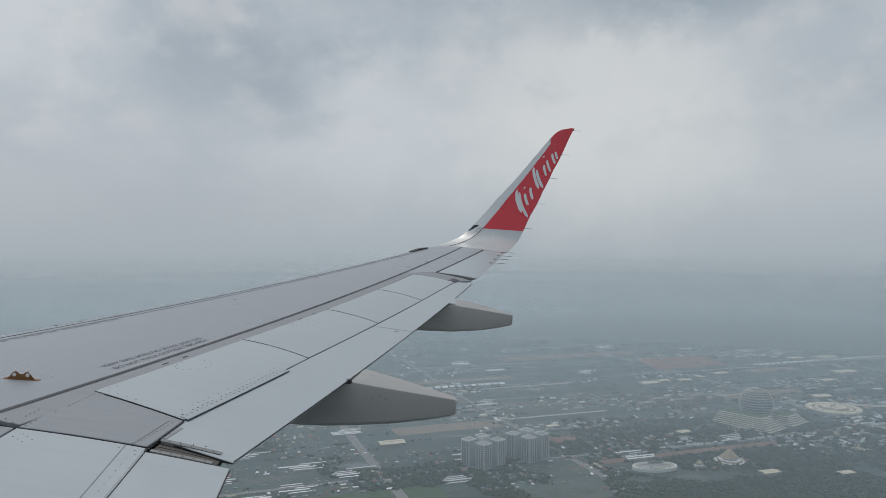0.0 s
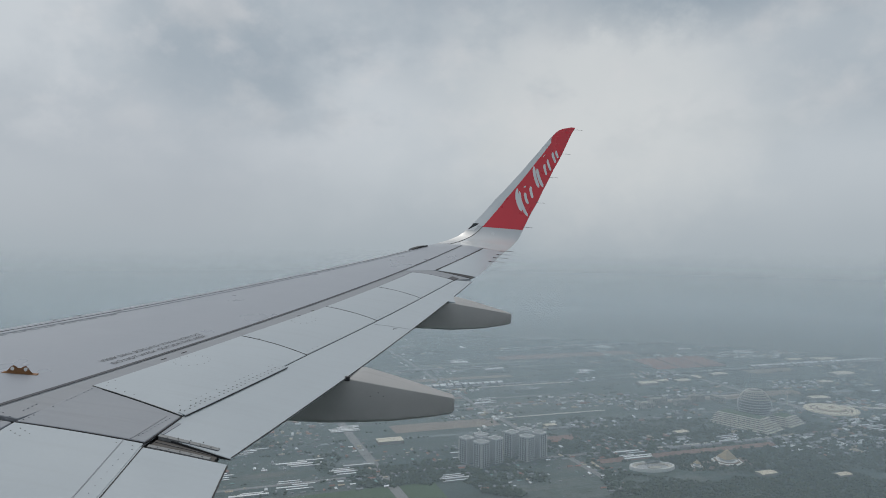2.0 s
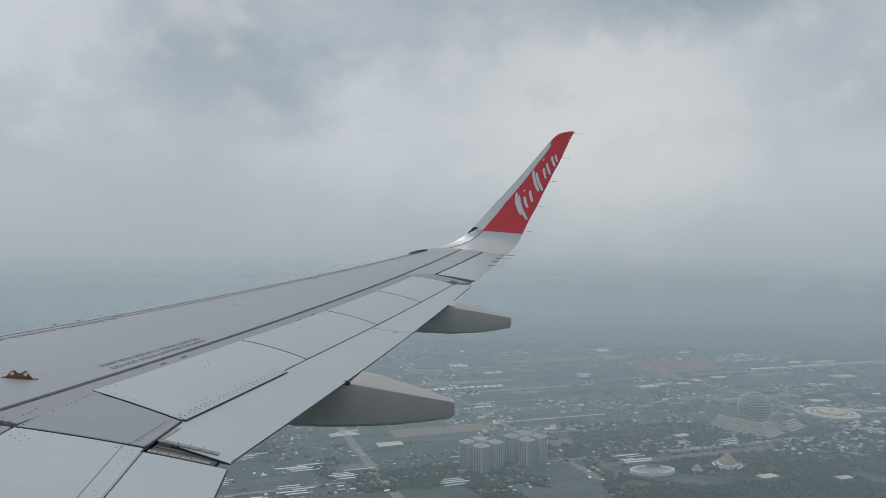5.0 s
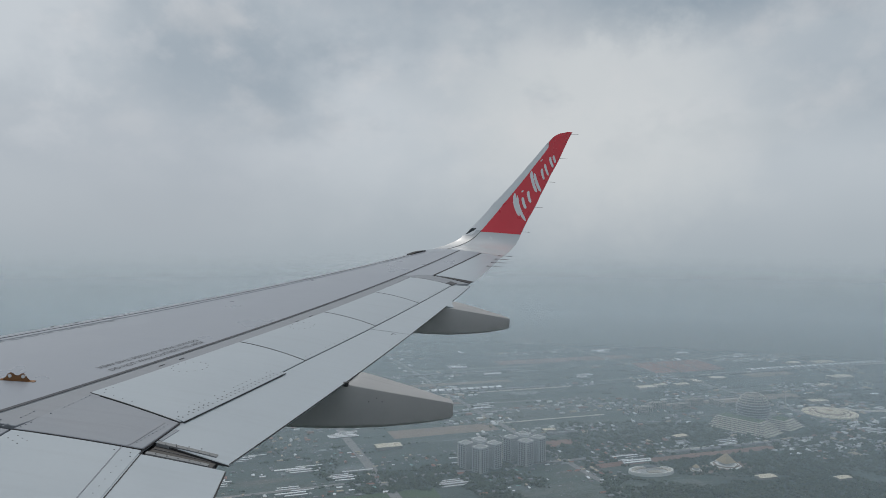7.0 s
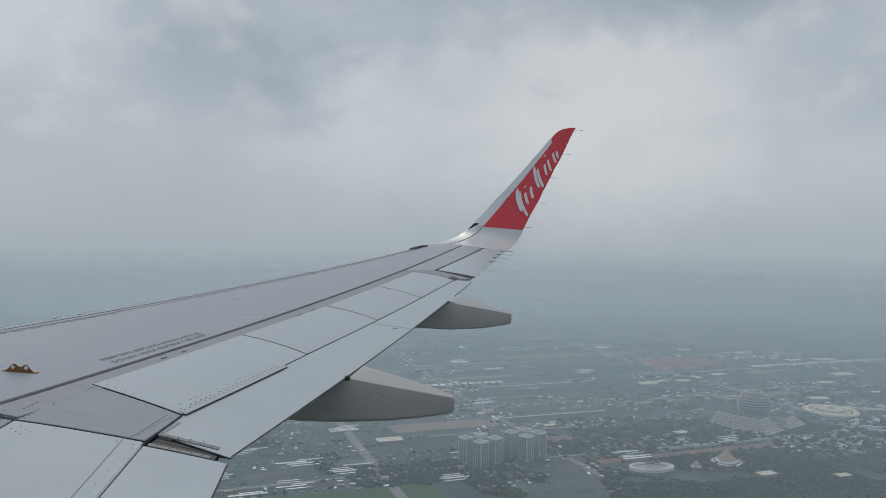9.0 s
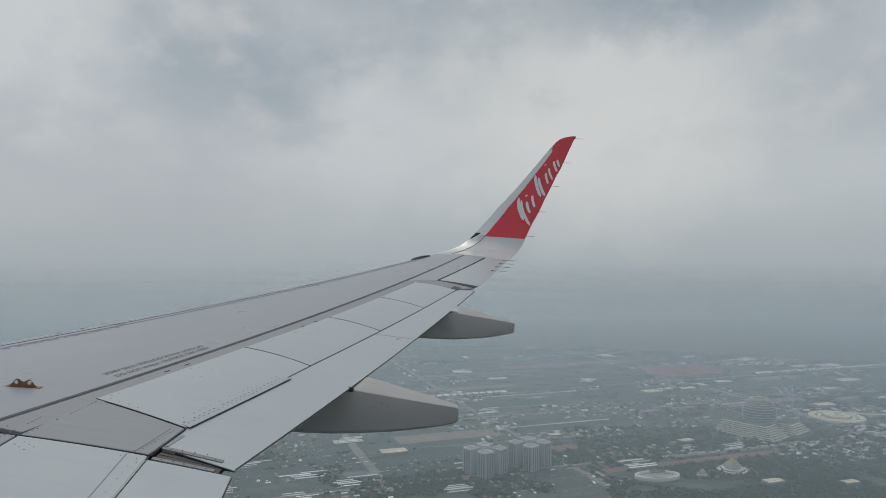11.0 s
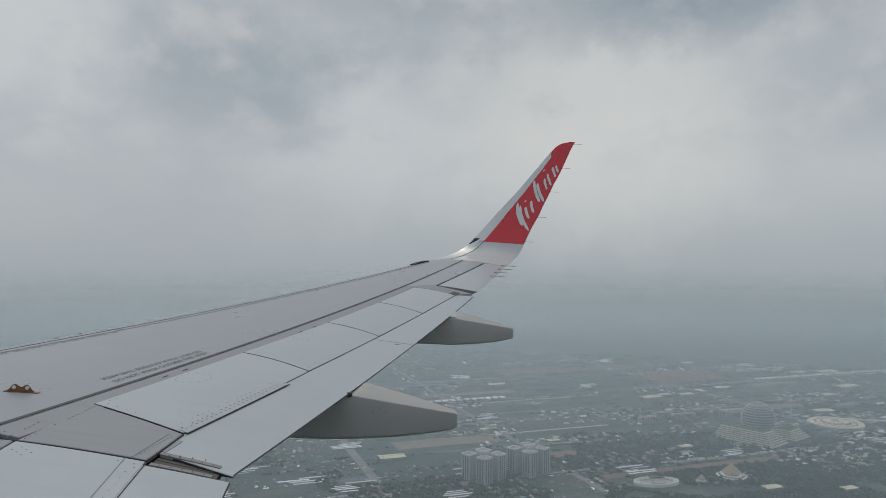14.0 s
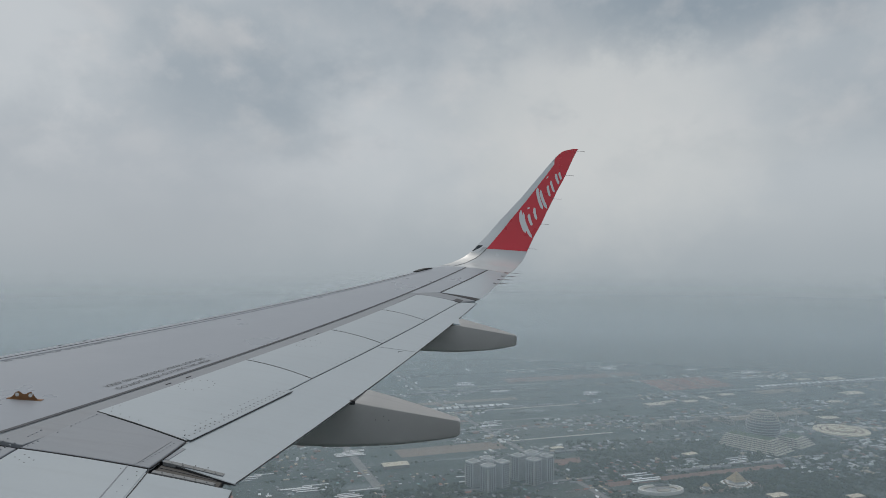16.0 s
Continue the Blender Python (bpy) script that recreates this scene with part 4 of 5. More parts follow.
# ---- houses and sheds ----
WALLS = [material("cream_render_wall", (0.30, 0.285, 0.26), 0.9, vary=0.1, scale=0.3, fine=3, bump=0, per_object=0.3),
         material("grey_render_wall", (0.25, 0.255, 0.26), 0.9, vary=0.1, scale=0.3, fine=3, bump=0, per_object=0.3)]
ROOFS = [material("pale_metal_roof", (0.74, 0.75, 0.76), 0.5, vary=0.1, scale=0.2, fine=3, bump=0, per_object=0.55),
         material("grey_sheet_roof", (0.24, 0.25, 0.26), 0.7, vary=0.15, scale=0.2, fine=3, bump=0, per_object=0.4),
         material("red_tile_roof", (0.28, 0.13, 0.095), 0.85, vary=0.15, scale=0.2, fine=3, bump=0, per_object=0.4),
         material("tan_sheet_roof", (0.46, 0.38, 0.28), 0.8, vary=0.15, scale=0.2, fine=3, bump=0, per_object=0.3),
         material("teal_sheet_roof", (0.16, 0.30, 0.28), 0.7, vary=0.15, scale=0.2, fine=3, bump=0, per_object=0.3)]
ROOF_WORDS = ["white metal", "grey sheet", "red tiled", "tan sheet", "teal sheet"]


def house_template(w, d, h, rise, wall, roof, kind, label, cat, vents=0):
    """A gabled building: walls with a door opening strip and an overhanging roof of two slabs."""
    root = new(kind)
    bm = bmesh.new()
    v = [bm.verts.new(q) for q in ((-w / 2, -d / 2, -0.5), (w / 2, -d / 2, -0.5), (w / 2, d / 2, -0.5), (-w / 2, d / 2, -0.5), (-w / 2, -d / 2, h), (w / 2, -d / 2, h), (w / 2, d / 2, h), (-w / 2, d / 2, h), (-w / 2, 0, h + rise), (w / 2, 0, h + rise))]
    for q in ((0, 1, 5, 4), (2, 3, 7, 6), (1, 2, 6, 9, 5), (3, 0, 4, 8, 7), (3, 2, 1, 0)):
        bm.faces.new([v[i] for i in q])
    part("wall", bm, wall, root)
    o, t = 0.7, 0.25
    k = rise / (d / 2)
    bm = bmesh.new()
    for sgn in (1, -1):
        pts = [(-w / 2 - o, 0, h + rise + t), (w / 2 + o, 0, h + rise + t), (w / 2 + o, sgn * (d / 2 + o), h - k * o + t), (-w / 2 - o, sgn * (d / 2 + o), h - k * o + t)]
        hi = [bm.verts.new(q) for q in pts]
        lo = [bm.verts.new((q[0], q[1], q[2] - t)) for q in pts]
        bm.faces.new(hi)
        bm.faces.new(lo[::-1])
        for i in range(4):
            bm.faces.new((hi[i], lo[i], lo[(i + 1) % 4], hi[(i + 1) % 4]))
    cover = part("roof", bm, roof, root)
    for i in range(vents):
        bm = bmesh.new()
        bmesh.ops.create_cube(bm, size=1, matrix=pose(-w / 2 + w * (i + 0.5) / vents, 0, h + rise + 0.7) @ Matrix.Diagonal((w / vents * 0.6, 2.0, 1.2, 1)))
        part("roof_vent", bm, roof, cover)
    return tagged(root, label, cat)


def stand(q, turn, scale=1.0, z=0.0):
    return pose(q.x, q.y, z, 0, 0, turn) @ Matrix.Diagonal((scale, scale, scale, 1))


random.seed(21)
HOUSES, SHEDS = [], []
for i, (rm, word) in enumerate(zip(ROOFS, ROOF_WORDS)):
    h = house_template(19, 9.0, 3.6, 1.8, WALLS[i % 2], rm, "house", f"small rendered house with a {word} roof", "house")
    g = house_template(58, 17, 5.5, 2.2, WALLS[(i + 1) % 2], rm, "warehouse", f"long low warehouse with a {word} roof", "warehouse", 2)
    HOUSES.append(tagged(h, group="houses on the plain"))
    SHEDS.append(tagged(g, group="warehouses on the plain"))
used = list(bare_plots)


def free(q, r):
    for p, s in used:
        if (p - q).length < r + s:
            return False
    return True


def claim(q, r):
    used.append((q, r))

# ---- landmarks ----
M_TOWER = material("pale_grey_tower_render", (0.42, 0.425, 0.43), 0.85, vary=0.08, scale=0.1, fine=2, bump=0)
M_GLASS = material("dark_window_glass", (0.05, 0.06, 0.065), 0.15, vary=0.1, scale=0.5, bump=0)
M_ROOFSLAB = material("grey_roof_slab", (0.30, 0.31, 0.315), 0.9, vary=0.15, scale=0.1, fine=2, bump=0)
M_DOME = material("grey_dome_panels", (0.13, 0.135, 0.14), 0.55, vary=0.1, scale=0.1, fine=2, bump=0)
M_GLAZING = material("shaded_terrace_fronts", (0.17, 0.18, 0.185), 0.6, vary=0.1, scale=0.1, fine=2, bump=0)
M_CREAM = material("cream_stone_paving", (0.70, 0.63, 0.50), 0.8, vary=0.12, scale=0.06, fine=0.8, bump=0)
M_WHITEWASH = material("weathered_whitewash", (0.74, 0.73, 0.70), 0.8, vary=0.1, scale=0.06, fine=0.8, bump=0)
M_BEIGE = material("beige_render_wall", (0.40, 0.37, 0.32), 0.9, vary=0.1, scale=0.1, fine=2, bump=0)
M_GOLD = material("tan_gilded_cap", (0.42, 0.33, 0.21), 0.5, vary=0.1, scale=0.2, fine=2, bump=0)


def block(name, size, at, mat, parent, label="", bevel=0.3):
    bm = bmesh.new()
    bmesh.ops.create_cube(bm, size=1, matrix=Matrix.Translation(at) @ Matrix.Diagonal((*size, 1)))
    bevel_sharp(bm, bevel, 1)
    return part(name, bm, mat, parent, label)


def apartment_tower(q, turn):
    """Four corner blocks round a lift core, with bands of windows and balconies."""
    root = new("apartment_tower")
    H, S, D = 36.0, 17.0, 14.5
    block("core", (15, 15, H + 3), (0, 0, (H + 3) / 2 - 0.5), M_TOWER, root)
    bm = bmesh.new()
    bmesh.ops.create_cone(bm, cap_ends=True, segments=24, radius1=6, radius2=6, depth=1.6, matrix=pose(0, 0, H + 3.2))
    part("roof_drum", bm, M_TOWER, root)
    win = None
    for sx in (1, -1):
        for sy in (1, -1):
            cx, cy = sx * D, sy * D
            blk = block("wing_block", (S, S, H), (cx, cy, H / 2 - 0.5), M_TOWER, root)
            for w, d, x, y in ((S, 1.0, cx, cy + S / 2 - 0.5), (S, 1.0, cx, cy - S / 2 + 0.5), (1.0, S - 2, cx + S / 2 - 0.5, cy), (1.0, S - 2, cx - S / 2 + 0.5, cy)):
                block("parapet", (w, d, 1.4), (x, y, H + 0.15), M_WHITEWASH, blk, "whitewashed roof parapet", 0.1)
            block("roof_slab", (S - 2.2, S - 2.2, 0.3), (cx, cy, H - 0.35 + 0.2), M_ROOFSLAB, blk, "", 0.05)
            for fl in range(11):
                z = 2.2 + fl * 3.05
                for nx, ny, turn_w in ((sx, 0, 0), (0, sy, 90)):
                    for off in (-4.6, 0.0, 4.6):
                        x = cx + nx * (S / 2 + 0.03) + (0 if nx else off)
                        y = cy + ny * (S / 2 + 0.03) + (0 if ny else off)
                        if win is None:
                            bm = bmesh.new()
                            bmesh.ops.create_cube(bm, size=1, matrix=Matrix.Diagonal((0.3, 2.6, 1.7, 1)))
                            me = bpy.data.meshes.new("window")
                            bm.to_mesh(me)
                            bm.free()
                            me.materials.append(M_GLASS)
                            win = me
                        put("window", win, blk, "", pose(x, y, z, 0, 0, turn_w))
                block("balcony", (4.0, 4.0, 0.35), (cx + sx * (S / 2 - 1.2), cy + sy * (S / 2 - 1.2), z - 1.3), M_PALE, blk, "", 0.05)
    root.matrix_world = stand(q, turn, 1.4)
    tagged(root, "pale grey apartment tower of four joined blocks with window bands", "apartment tower", "apartment towers")
    claim(q, 45)
    return root


def ring(name, r0, r1, z0, z1, mat, parent, label="", segs=56, sx=1.0, sy=1.0):
    """A flat-topped ring wall, or a disc where r0 is 0, slightly tapered."""
    bm = bmesh.new()
    prof = [(r1, z0), (r1 * 0.985, z1), (r0, z1), (r0, z0)] if r0 else [(r1, z0), (r1 * 0.97, z1)]
    loops = [[bm.verts.new((sx * r * math.cos(2 * math.pi * i / segs), sy * r * math.sin(2 * math.pi * i / segs), z)) for i in range(segs)] for r, z in prof]
    for a, b in zip(loops, loops[1:]):
        for i in range(segs):
            bm.faces.new((a[i], a[(i + 1) % segs], b[(i + 1) % segs], b[i]))
    if not r0:
        bm.faces.new(loops[-1])
    return part(name, bm, mat, parent, label)


def dome_hall(q, turn, size):
    """A banded dome between two stepped terraces; the fronts of the steps draw back as they rise."""
    root = new("dome_hall")
    R, ZC = 29.0, 29.0
    bm = bmesh.new()
    bmesh.ops.create_uvsphere(bm, u_segments=48, v_segments=28, radius=R * 0.965, matrix=pose(0, 0, ZC))
    bmesh.ops.delete(bm, geom=[v for v in bm.verts if v.co.z < -1], context="VERTS")
    dome = part("dome", bm, M_DOME, root, "dark grey glazed dome shell", smooth=True)
    for i in range(13):
        e = radians(-48 + i * 9.2)
        r, z = R * math.cos(e), ZC + R * math.sin(e)
        ring("ring_band", r - 1.5, r + (0.9 if i < 8 else 0.4), z - 0.55, z + 0.55, M_TOWER if i < 8 else M_PALE, dome, "", 48)
    rib = None
    for i in range(32):
        if rib is None:
            bm = bmesh.new()
            pts = [(R * 0.972 * math.cos(radians(e)), ZC + R * 0.972 * math.sin(radians(e))) for e in (14, 24, 34, 44, 54, 62)]
            rails = [[bm.verts.new((x + dx, w, z)) for x, z in pts] for dx, w in ((0, -0.35), (0.5, -0.35), (0.5, 0.35), (0, 0.35))]
            for a, b in zip(rails, rails[1:]):
                for k in range(len(pts) - 1):
                    bm.faces.new((a[k], a[k + 1], b[k + 1], b[k]))
            rib = part("rib", bm, M_PALE, dome, "pale rib of the upper dome")
        else:
            put("rib", rib.data, dome, "", pose(0, 0, 0, 0, 0, i * 11.25))
    for r0, r1, z, mat in ((9.5, 14.5, ZC + 25.3, M_PALE), (5.5, 9.6, ZC + 26.9, M_SOIL), (0, 5.6, ZC + 28.2, M_PALE)):
        ring("dome_cap", r0, r1, z - 1.6, z, mat, dome, "tan stepped dome cap", 40)
    for a0, b0, a1, b1, n in ((-84, -68, -25, 40, 7), (-8, -71, 48, -22, 5)):
        for i in range(n):
            x0, y0 = a0 + i * 4.2, b0 + i * 4.2
            step = block("terrace", (a1 - x0 - 1.6, b1 - y0 - 1.6, 2.4), ((x0 + a1) / 2 + 0.8, (y0 + b1) / 2 + 0.8, i * 2.4 + 0.9), M_GLAZING, root, "", 0.1)
            block("terrace_edge", (a1 - x0, b1 - y0, 0.7), ((x0 + a1) / 2, (y0 + b1) / 2, i * 2.4 + 2.3), M_PALE, step, "pale parapet of the terrace", 0.15)
        x0, y0 = a0 + n * 4.2, b0 + n * 4.2
        block("terrace_roof", (a1 - x0 - 3, b1 - y0 - 3, 0.6), ((x0 + a1) / 2, (y0 + b1) / 2, n * 2.4 + 0.4), M_GREEN, root, "planted terrace roof", 0.1)
    block("link_wing", (40, 22, 9), (62, 8, 4), M_TOWER, root, "low pale wing behind the dome", 0.3)
    root.matrix_world = stand(q, turn, size)
    claim(q, 85 * size)
    return tagged(root, "large grey banded dome over stepped pale terraces", "domed hall")


def round_plaza(q, size):
    root = new("round_plaza")
    for name, r0, r1, z0, z1, mat in (("outer_ring", 31, 40, -0.5, 2.0, M_CREAM), ("middle_ring", 27.5, 31, -0.5, 1.3, M_SOIL), ("walk_ring", 22, 27.5, -0.5, 1.8, M_CREAM), ("dark_ring", 18.5, 22, -0.5, 2.2, M_SOIL), ("inner_ring", 10, 18.5, -0.5, 4.0, M_CREAM), ("inner_disc", 4.5, 10, -0.5, 5.0, M_CREAM), ("centre_mound", 0, 4.5, -0.5, 6.0, M_GOLD)):
        ring(name, r0, r1, z0, z1, mat, root)
    root.matrix_world = stand(q, 0, size)
    claim(q, 46 * size)
    return tagged(root, "round cream stone plaza of concentric rings", "plaza")


def oval_arena(q, turn):
    root = new("oval_arena")
    ring("rim", 42, 47, -0.5, 6.5, M_WHITEWASH, root, "whitewashed oval rim wall", 64, 1.0, 0.56)
    ring("seating", 34, 42, -0.5, 4.8, M_PALE, root, "pale stepped seating", 64, 1.0, 0.56)
    ring("floor", 0, 34.2, -0.5, 2.6, M_TOWER, root, "", 64, 1.0, 0.56)
    block("dark_canopy", (30, 12, 1.2), (4, 6, 11.0), M_GLASS, root, "dark sloping canopy", 0.3)
    for x in (-9, 17):
        for y in (1.5, 10.5):
            block("canopy_post", (0.8, 0.8, 9.6), (x, y, 6.0), M_TOWER, root, "", 0.1)
    block("stage", (26, 9, 3.0), (4, -6, 3.4), M_PALE, root, "", 0.2)
    root.matrix_world = stand(q, turn)
    claim(q, 50)
    return tagged(root, "white oval arena with a dark canopy", "arena")


def pavilion(q, turn, size, label):
    root = new("pavilion")
    for k, (r, z0, z1, mat) in enumerate(((1.5, -0.5, 1.2, M_WHITEWASH), (1.28, 1.0, 2.4, M_SOIL), (1.08, 2.2, 3.4, M_WHITEWASH))):
        ring("base_step", 0, size * r, z0, z1, mat, root, "" if k else "whitewashed eight-sided base", 8)
    bm = bmesh.new()
    bmesh.ops.create_cone(bm, cap_ends=True, segments=8, radius1=size * 0.78, radius2=size * 0.76, depth=5, matrix=pose(0, 0, 5.2))
    part("wall", bm, M_TOWER, root)
    bm = bmesh.new()
    bmesh.ops.create_cone(bm, cap_ends=True, segments=4, radius1=size, radius2=0.3, depth=size * 0.85, matrix=pose(0, 0, 7.6 + size * 0.42, 0, 0, 45))
    part("roof", bm, M_GOLD, root, "tan pyramid roof")
    root.matrix_world = stand(q, turn)
    claim(q, size * 1.6)
    return tagged(root, label, "pavilion")


def apartment_slab(q, turn, floors, label):
    """A mid-rise block with a flat roof, stair heads and rows of windows on its long sides."""
    root = new("apartment_block")
    W, D, H = 52.0, 15.0, floors * 3.1
    body = block("body", (W, D, H), (0, 0, H / 2 - 0.5), M_BEIGE, root)
    for w, d, x, y in ((W, 0.8, 0, D / 2 - 0.4), (W, 0.8, 0, 0.4 - D / 2), (0.8, D - 1.6, W / 2 - 0.4, 0), (0.8, D - 1.6, 0.4 - W / 2, 0)):
        block("parapet", (w, d, 1.2), (x, y, H), M_PALE, body, "", 0.1)
    for x in (-15, 15):
        block("stair_head", (6, 6, 3.2), (x, 0, H + 0.9), M_BEIGE, root, "", 0.2)
    for fl in range(floors):
        for sy in (-1, 1):
            for k in range(8):
                block("window", (3.6, 0.4, 1.5), (-W / 2 + 4.6 + k * 6.1, sy * (D / 2 + 0.02), 1.6 + fl * 3.1), M_GLASS, body, "", 0.05)
    root.matrix_world = stand(q, turn)
    claim(q, 28)
    return tagged(root, label, "apartment block", "mid-rise blocks by the street")


def spire(q):
    root = new("spire")
    for r0, r1, z, h, nm in ((3.5, 2.6, 4, 9, "plinth"), (1.8, 1.2, 20, 24, "shaft"), (1.9, 0.2, 34, 6, "tip")):
        bm = bmesh.new()
        bmesh.ops.create_cone(bm, cap_ends=True, segments=12, radius1=r0, radius2=r1, depth=h, matrix=pose(0, 0, z))
        part(nm, bm, M_PALE, root)
    root.matrix_world = stand(q, 0)
    return tagged(root, "slender pale tower beside the domed hall", "tower")


apartment_tower(Vector((1455, -108)), TURN + 25)
apartment_tower(Vector((1500, -205)), TURN + 25)
dome_hall(Vector((1815, -835)), -52, 1.42)
round_plaza(Vector((1931, -1100)), 1.75)
spire(Vector((1995, -1010)))
oval_arena(Vector((1420, -450)), -82)
pavilion(Vector((1470, -622)), TURN, 21, "tan pyramid-roofed pavilion on a whitewashed base")
pavilion(Vector((1432, -545)), TURN + 20, 8, "small eight-sided pavilion with a gilded roof")
ribbon("court", [Vector((1424, -520)), Vector((1436, -560)), Vector((1462, -610)), Vector((1474, -672))], 46, 0.3, M_SOIL, "pale paved court round the pavilions")
ribbon("plaza_road", [Vector((1990, -1120)), Vector((1960, -1240)), Vector((1930, -1420))], 22, 0.6, M_PALE, "wide pale road leaving the plaza")
for a, b, dt, fl in ((760, 428, 0, 5), (822, 452, 0, 6), (886, 430, 0, 5), (950, 455, 0, 6), (1012, 436, 90, 5)):
    apartment_slab(town(a, b), TURN + dt, fl, "beige flat-roofed apartment block with rows of windows")
cream = house_template(64, 34, 8, 1.6, WALLS[0], M_CREAM, "depot", "large depot with a low cream sheet roof", "depot", 3)
tagged(cream, group="depots with cream roofs")
for k, (a, b, sc, dt) in enumerate(((957, 700, 1.0, 0), (1030, 728, 0.7, 0), (1100, 712, 0.8, 0), (1190, 748, 0.7, 90), (1290, 770, 0.9, 0), (1706, 645, 1.3, 0), (1900, 905, 1.4, 0), (1790, 940, 1.0, 0), (691, 181, 0.55, 8), (1319, 376, 0.9, -8), (1540, 560, 0.8, 0), (7, 304, 0.9, 0), (659, -125, 0.6, 0), (800, -175, 0.5, 0), (420, 330, 0.5, 0))):
    m = stand(town(a, b), TURN + dt, sc)
    if k == 0:
        cream.matrix_world = m
    else:
        copy_thing(cream, m)
    claim(town(a, b), 38 * sc)

# rows of long red roofs, and the white sheds along the road
row = house_template(92, 10, 5, 2.2, WALLS[0], ROOFS[2], "row_house", "long terrace with a reddish tiled roof", "row house")
tagged(row, group="red-roofed terraces")
for i in range(12):
    for j in range(3):
        q = town(1190 + j * 104 + i * 3.0, 910 + i * 18)
        m = stand(q, TURN)
        if i == 0 and j == 0:
            row.matrix_world = m
        else:
            copy_thing(row, m)
        claim(q, 30)
shed = house_template(17, 26, 6, 2.0, WALLS[1], ROOFS[0], "roadside_shed", "white roofed roadside shed in an even row", "shed")
tagged(shed, group="white sheds along the road")
for i in range(26):
    q = town(1530 + i * 27, 872)
    m = stand(q, TURN)
    if i == 0:
        shed.matrix_world = m
    else:
        copy_thing(shed, m)
    claim(q, 13)
for i in range(16):
    q = town(150 + i * 24, 852)
    copy_thing(shed, stand(q, TURN))
    claim(q, 13)

hut = house_template(26, 12, 4.5, 1.6, WALLS[1], ROOFS[1], "roadside_shed", "grey roofed shed in a long row", "shed")
tagged(hut, group="grey sheds along the canals")
first = True
for a0, b0, n in ((352, 296, 7), (590, 74, 10), (330, 824, 13), (830, 508, 12), (90, 1132, 22), (330, 1912, 34), (-150, 572, 15), (900, 1512, 26), (1350, 845, 24), (-420, 1512, 14)):
    for i in range(n):
        if i % 7 == 5:
            continue
        q = town(a0 + i * 29, b0)
        if first:
            hut.matrix_world, first = stand(q, TURN), False
        else:
            copy_thing(hut, stand(q, TURN, random.uniform(0.7, 1.1)))
        claim(q, 13)

# farms: clusters of long narrow sheds side by side
long_shed = house_template(66, 5.0, 2.6, 0.9, WALLS[1], ROOFS[0], "farm_shed", "long narrow farm shed with a pale metal roof", "shed")
tagged(long_shed, group="farm sheds on the plain")
random.seed(27)
first = True
for a0, b0, n in ((470, 40, 5), (150, 150, 6), (760, 90, 4), (1180, 60, 5), (-60, 420, 5), (360, 600, 6), (880, 930, 6), (1500, 560, 5), (60, 1000, 6), (520, 1230, 7), (1250, 1420, 7), (-300, 1180, 5), (300, 1640, 7), (1050, 1760, 7), (1750, 1150, 6), (-100, 700, 4), (-330, 28, 4), (-240, 62, 5), (-120, 118, 5), (-380, 150, 5), (-210, 190, 4), (-420, 250, 5), (-300, 300, 4), (60, 20, 4), (330, 240, 4), (900, 200, 4)):
    for i in range(n):
        q = town(a0 + i * 3.0 + random.uniform(-22, 22), b0 + i * 11.5)
        if first:
            long_shed.matrix_world, first = stand(q, TURN), False
        else:
            copy_thing(long_shed, stand(q, TURN, random.uniform(0.5, 1.05)))
        claim(q, 16)
ribbon("road", [town(1250, 852), town(1800, 854), town(2300, 852)], 9, 0.9, M_PALE, "pale concrete road beside the white sheds")

# scattered houses, thick along the roads and canals; warehouses in clusters
random.seed(31)


def seen(q):
    """Inside the wedge of country that lies before the window."""
    return 1240 < q.x < 4700 and -0.66 * q.x < q.y < 0.40 * q.x


near, far = [], []
for b in CANALS:
    a, hi = -900 - b * 0.5, 1700 + b * 0.65
    while a < hi:
        a += random.uniform(9, 30)
        dens = noise.noise(Vector((a * 0.004, b * 0.37, 2.0)))
        if dens < 0.0 and random.random() < 0.9:
            continue
        for side in (-1, 1):
            for rowi in range(1 + (dens > 0.1) + (dens > 0.25) * 2):
                if random.random() < 0.4:
                    continue
                q = town(a + random.uniform(-5, 5), b + side * (17 + rowi * 19 + random.uniform(-3, 3)))
                if seen(q) and free(q, 6):
                    near.append((q, TURN + random.choice((0, 0, 0, 90)) + random.uniform(-4, 4), random.uniform(0.35, 0.95), 0))
                    claim(q, 7)
for a in CROSS:
    b = -300
    while b < 3200:
        b += random.uniform(12, 40)
        dens = noise.noise(Vector((b * 0.004, a * 0.31, 7.0)))
        if dens < 0.02 and random.random() < 0.88:
            continue
        for side in (-1, 1):
            if random.random() < 0.5:
                continue
            q = town(a + side * (18 + random.uniform(0, 16)), b)
            if seen(q) and free(q, 7):
                near.append((q, TURN + random.choice((0, 90)), random.uniform(0.4, 1.0), 0))
                claim(q, 7)
for _ in range(240):
    q = town(random.uniform(-1200, 3000), random.uniform(-60, 3100))
    dens = noise.noise(Vector((q.x * 0.0016, q.y * 0.0016, 5.0)))
    if dens > -0.05 and seen(q) and free(q, 30):
        near.append((q, TURN + random.choice((0, 0, 0, 90)), random.uniform(0.6, 1.35), 1))
        claim(q, 26)
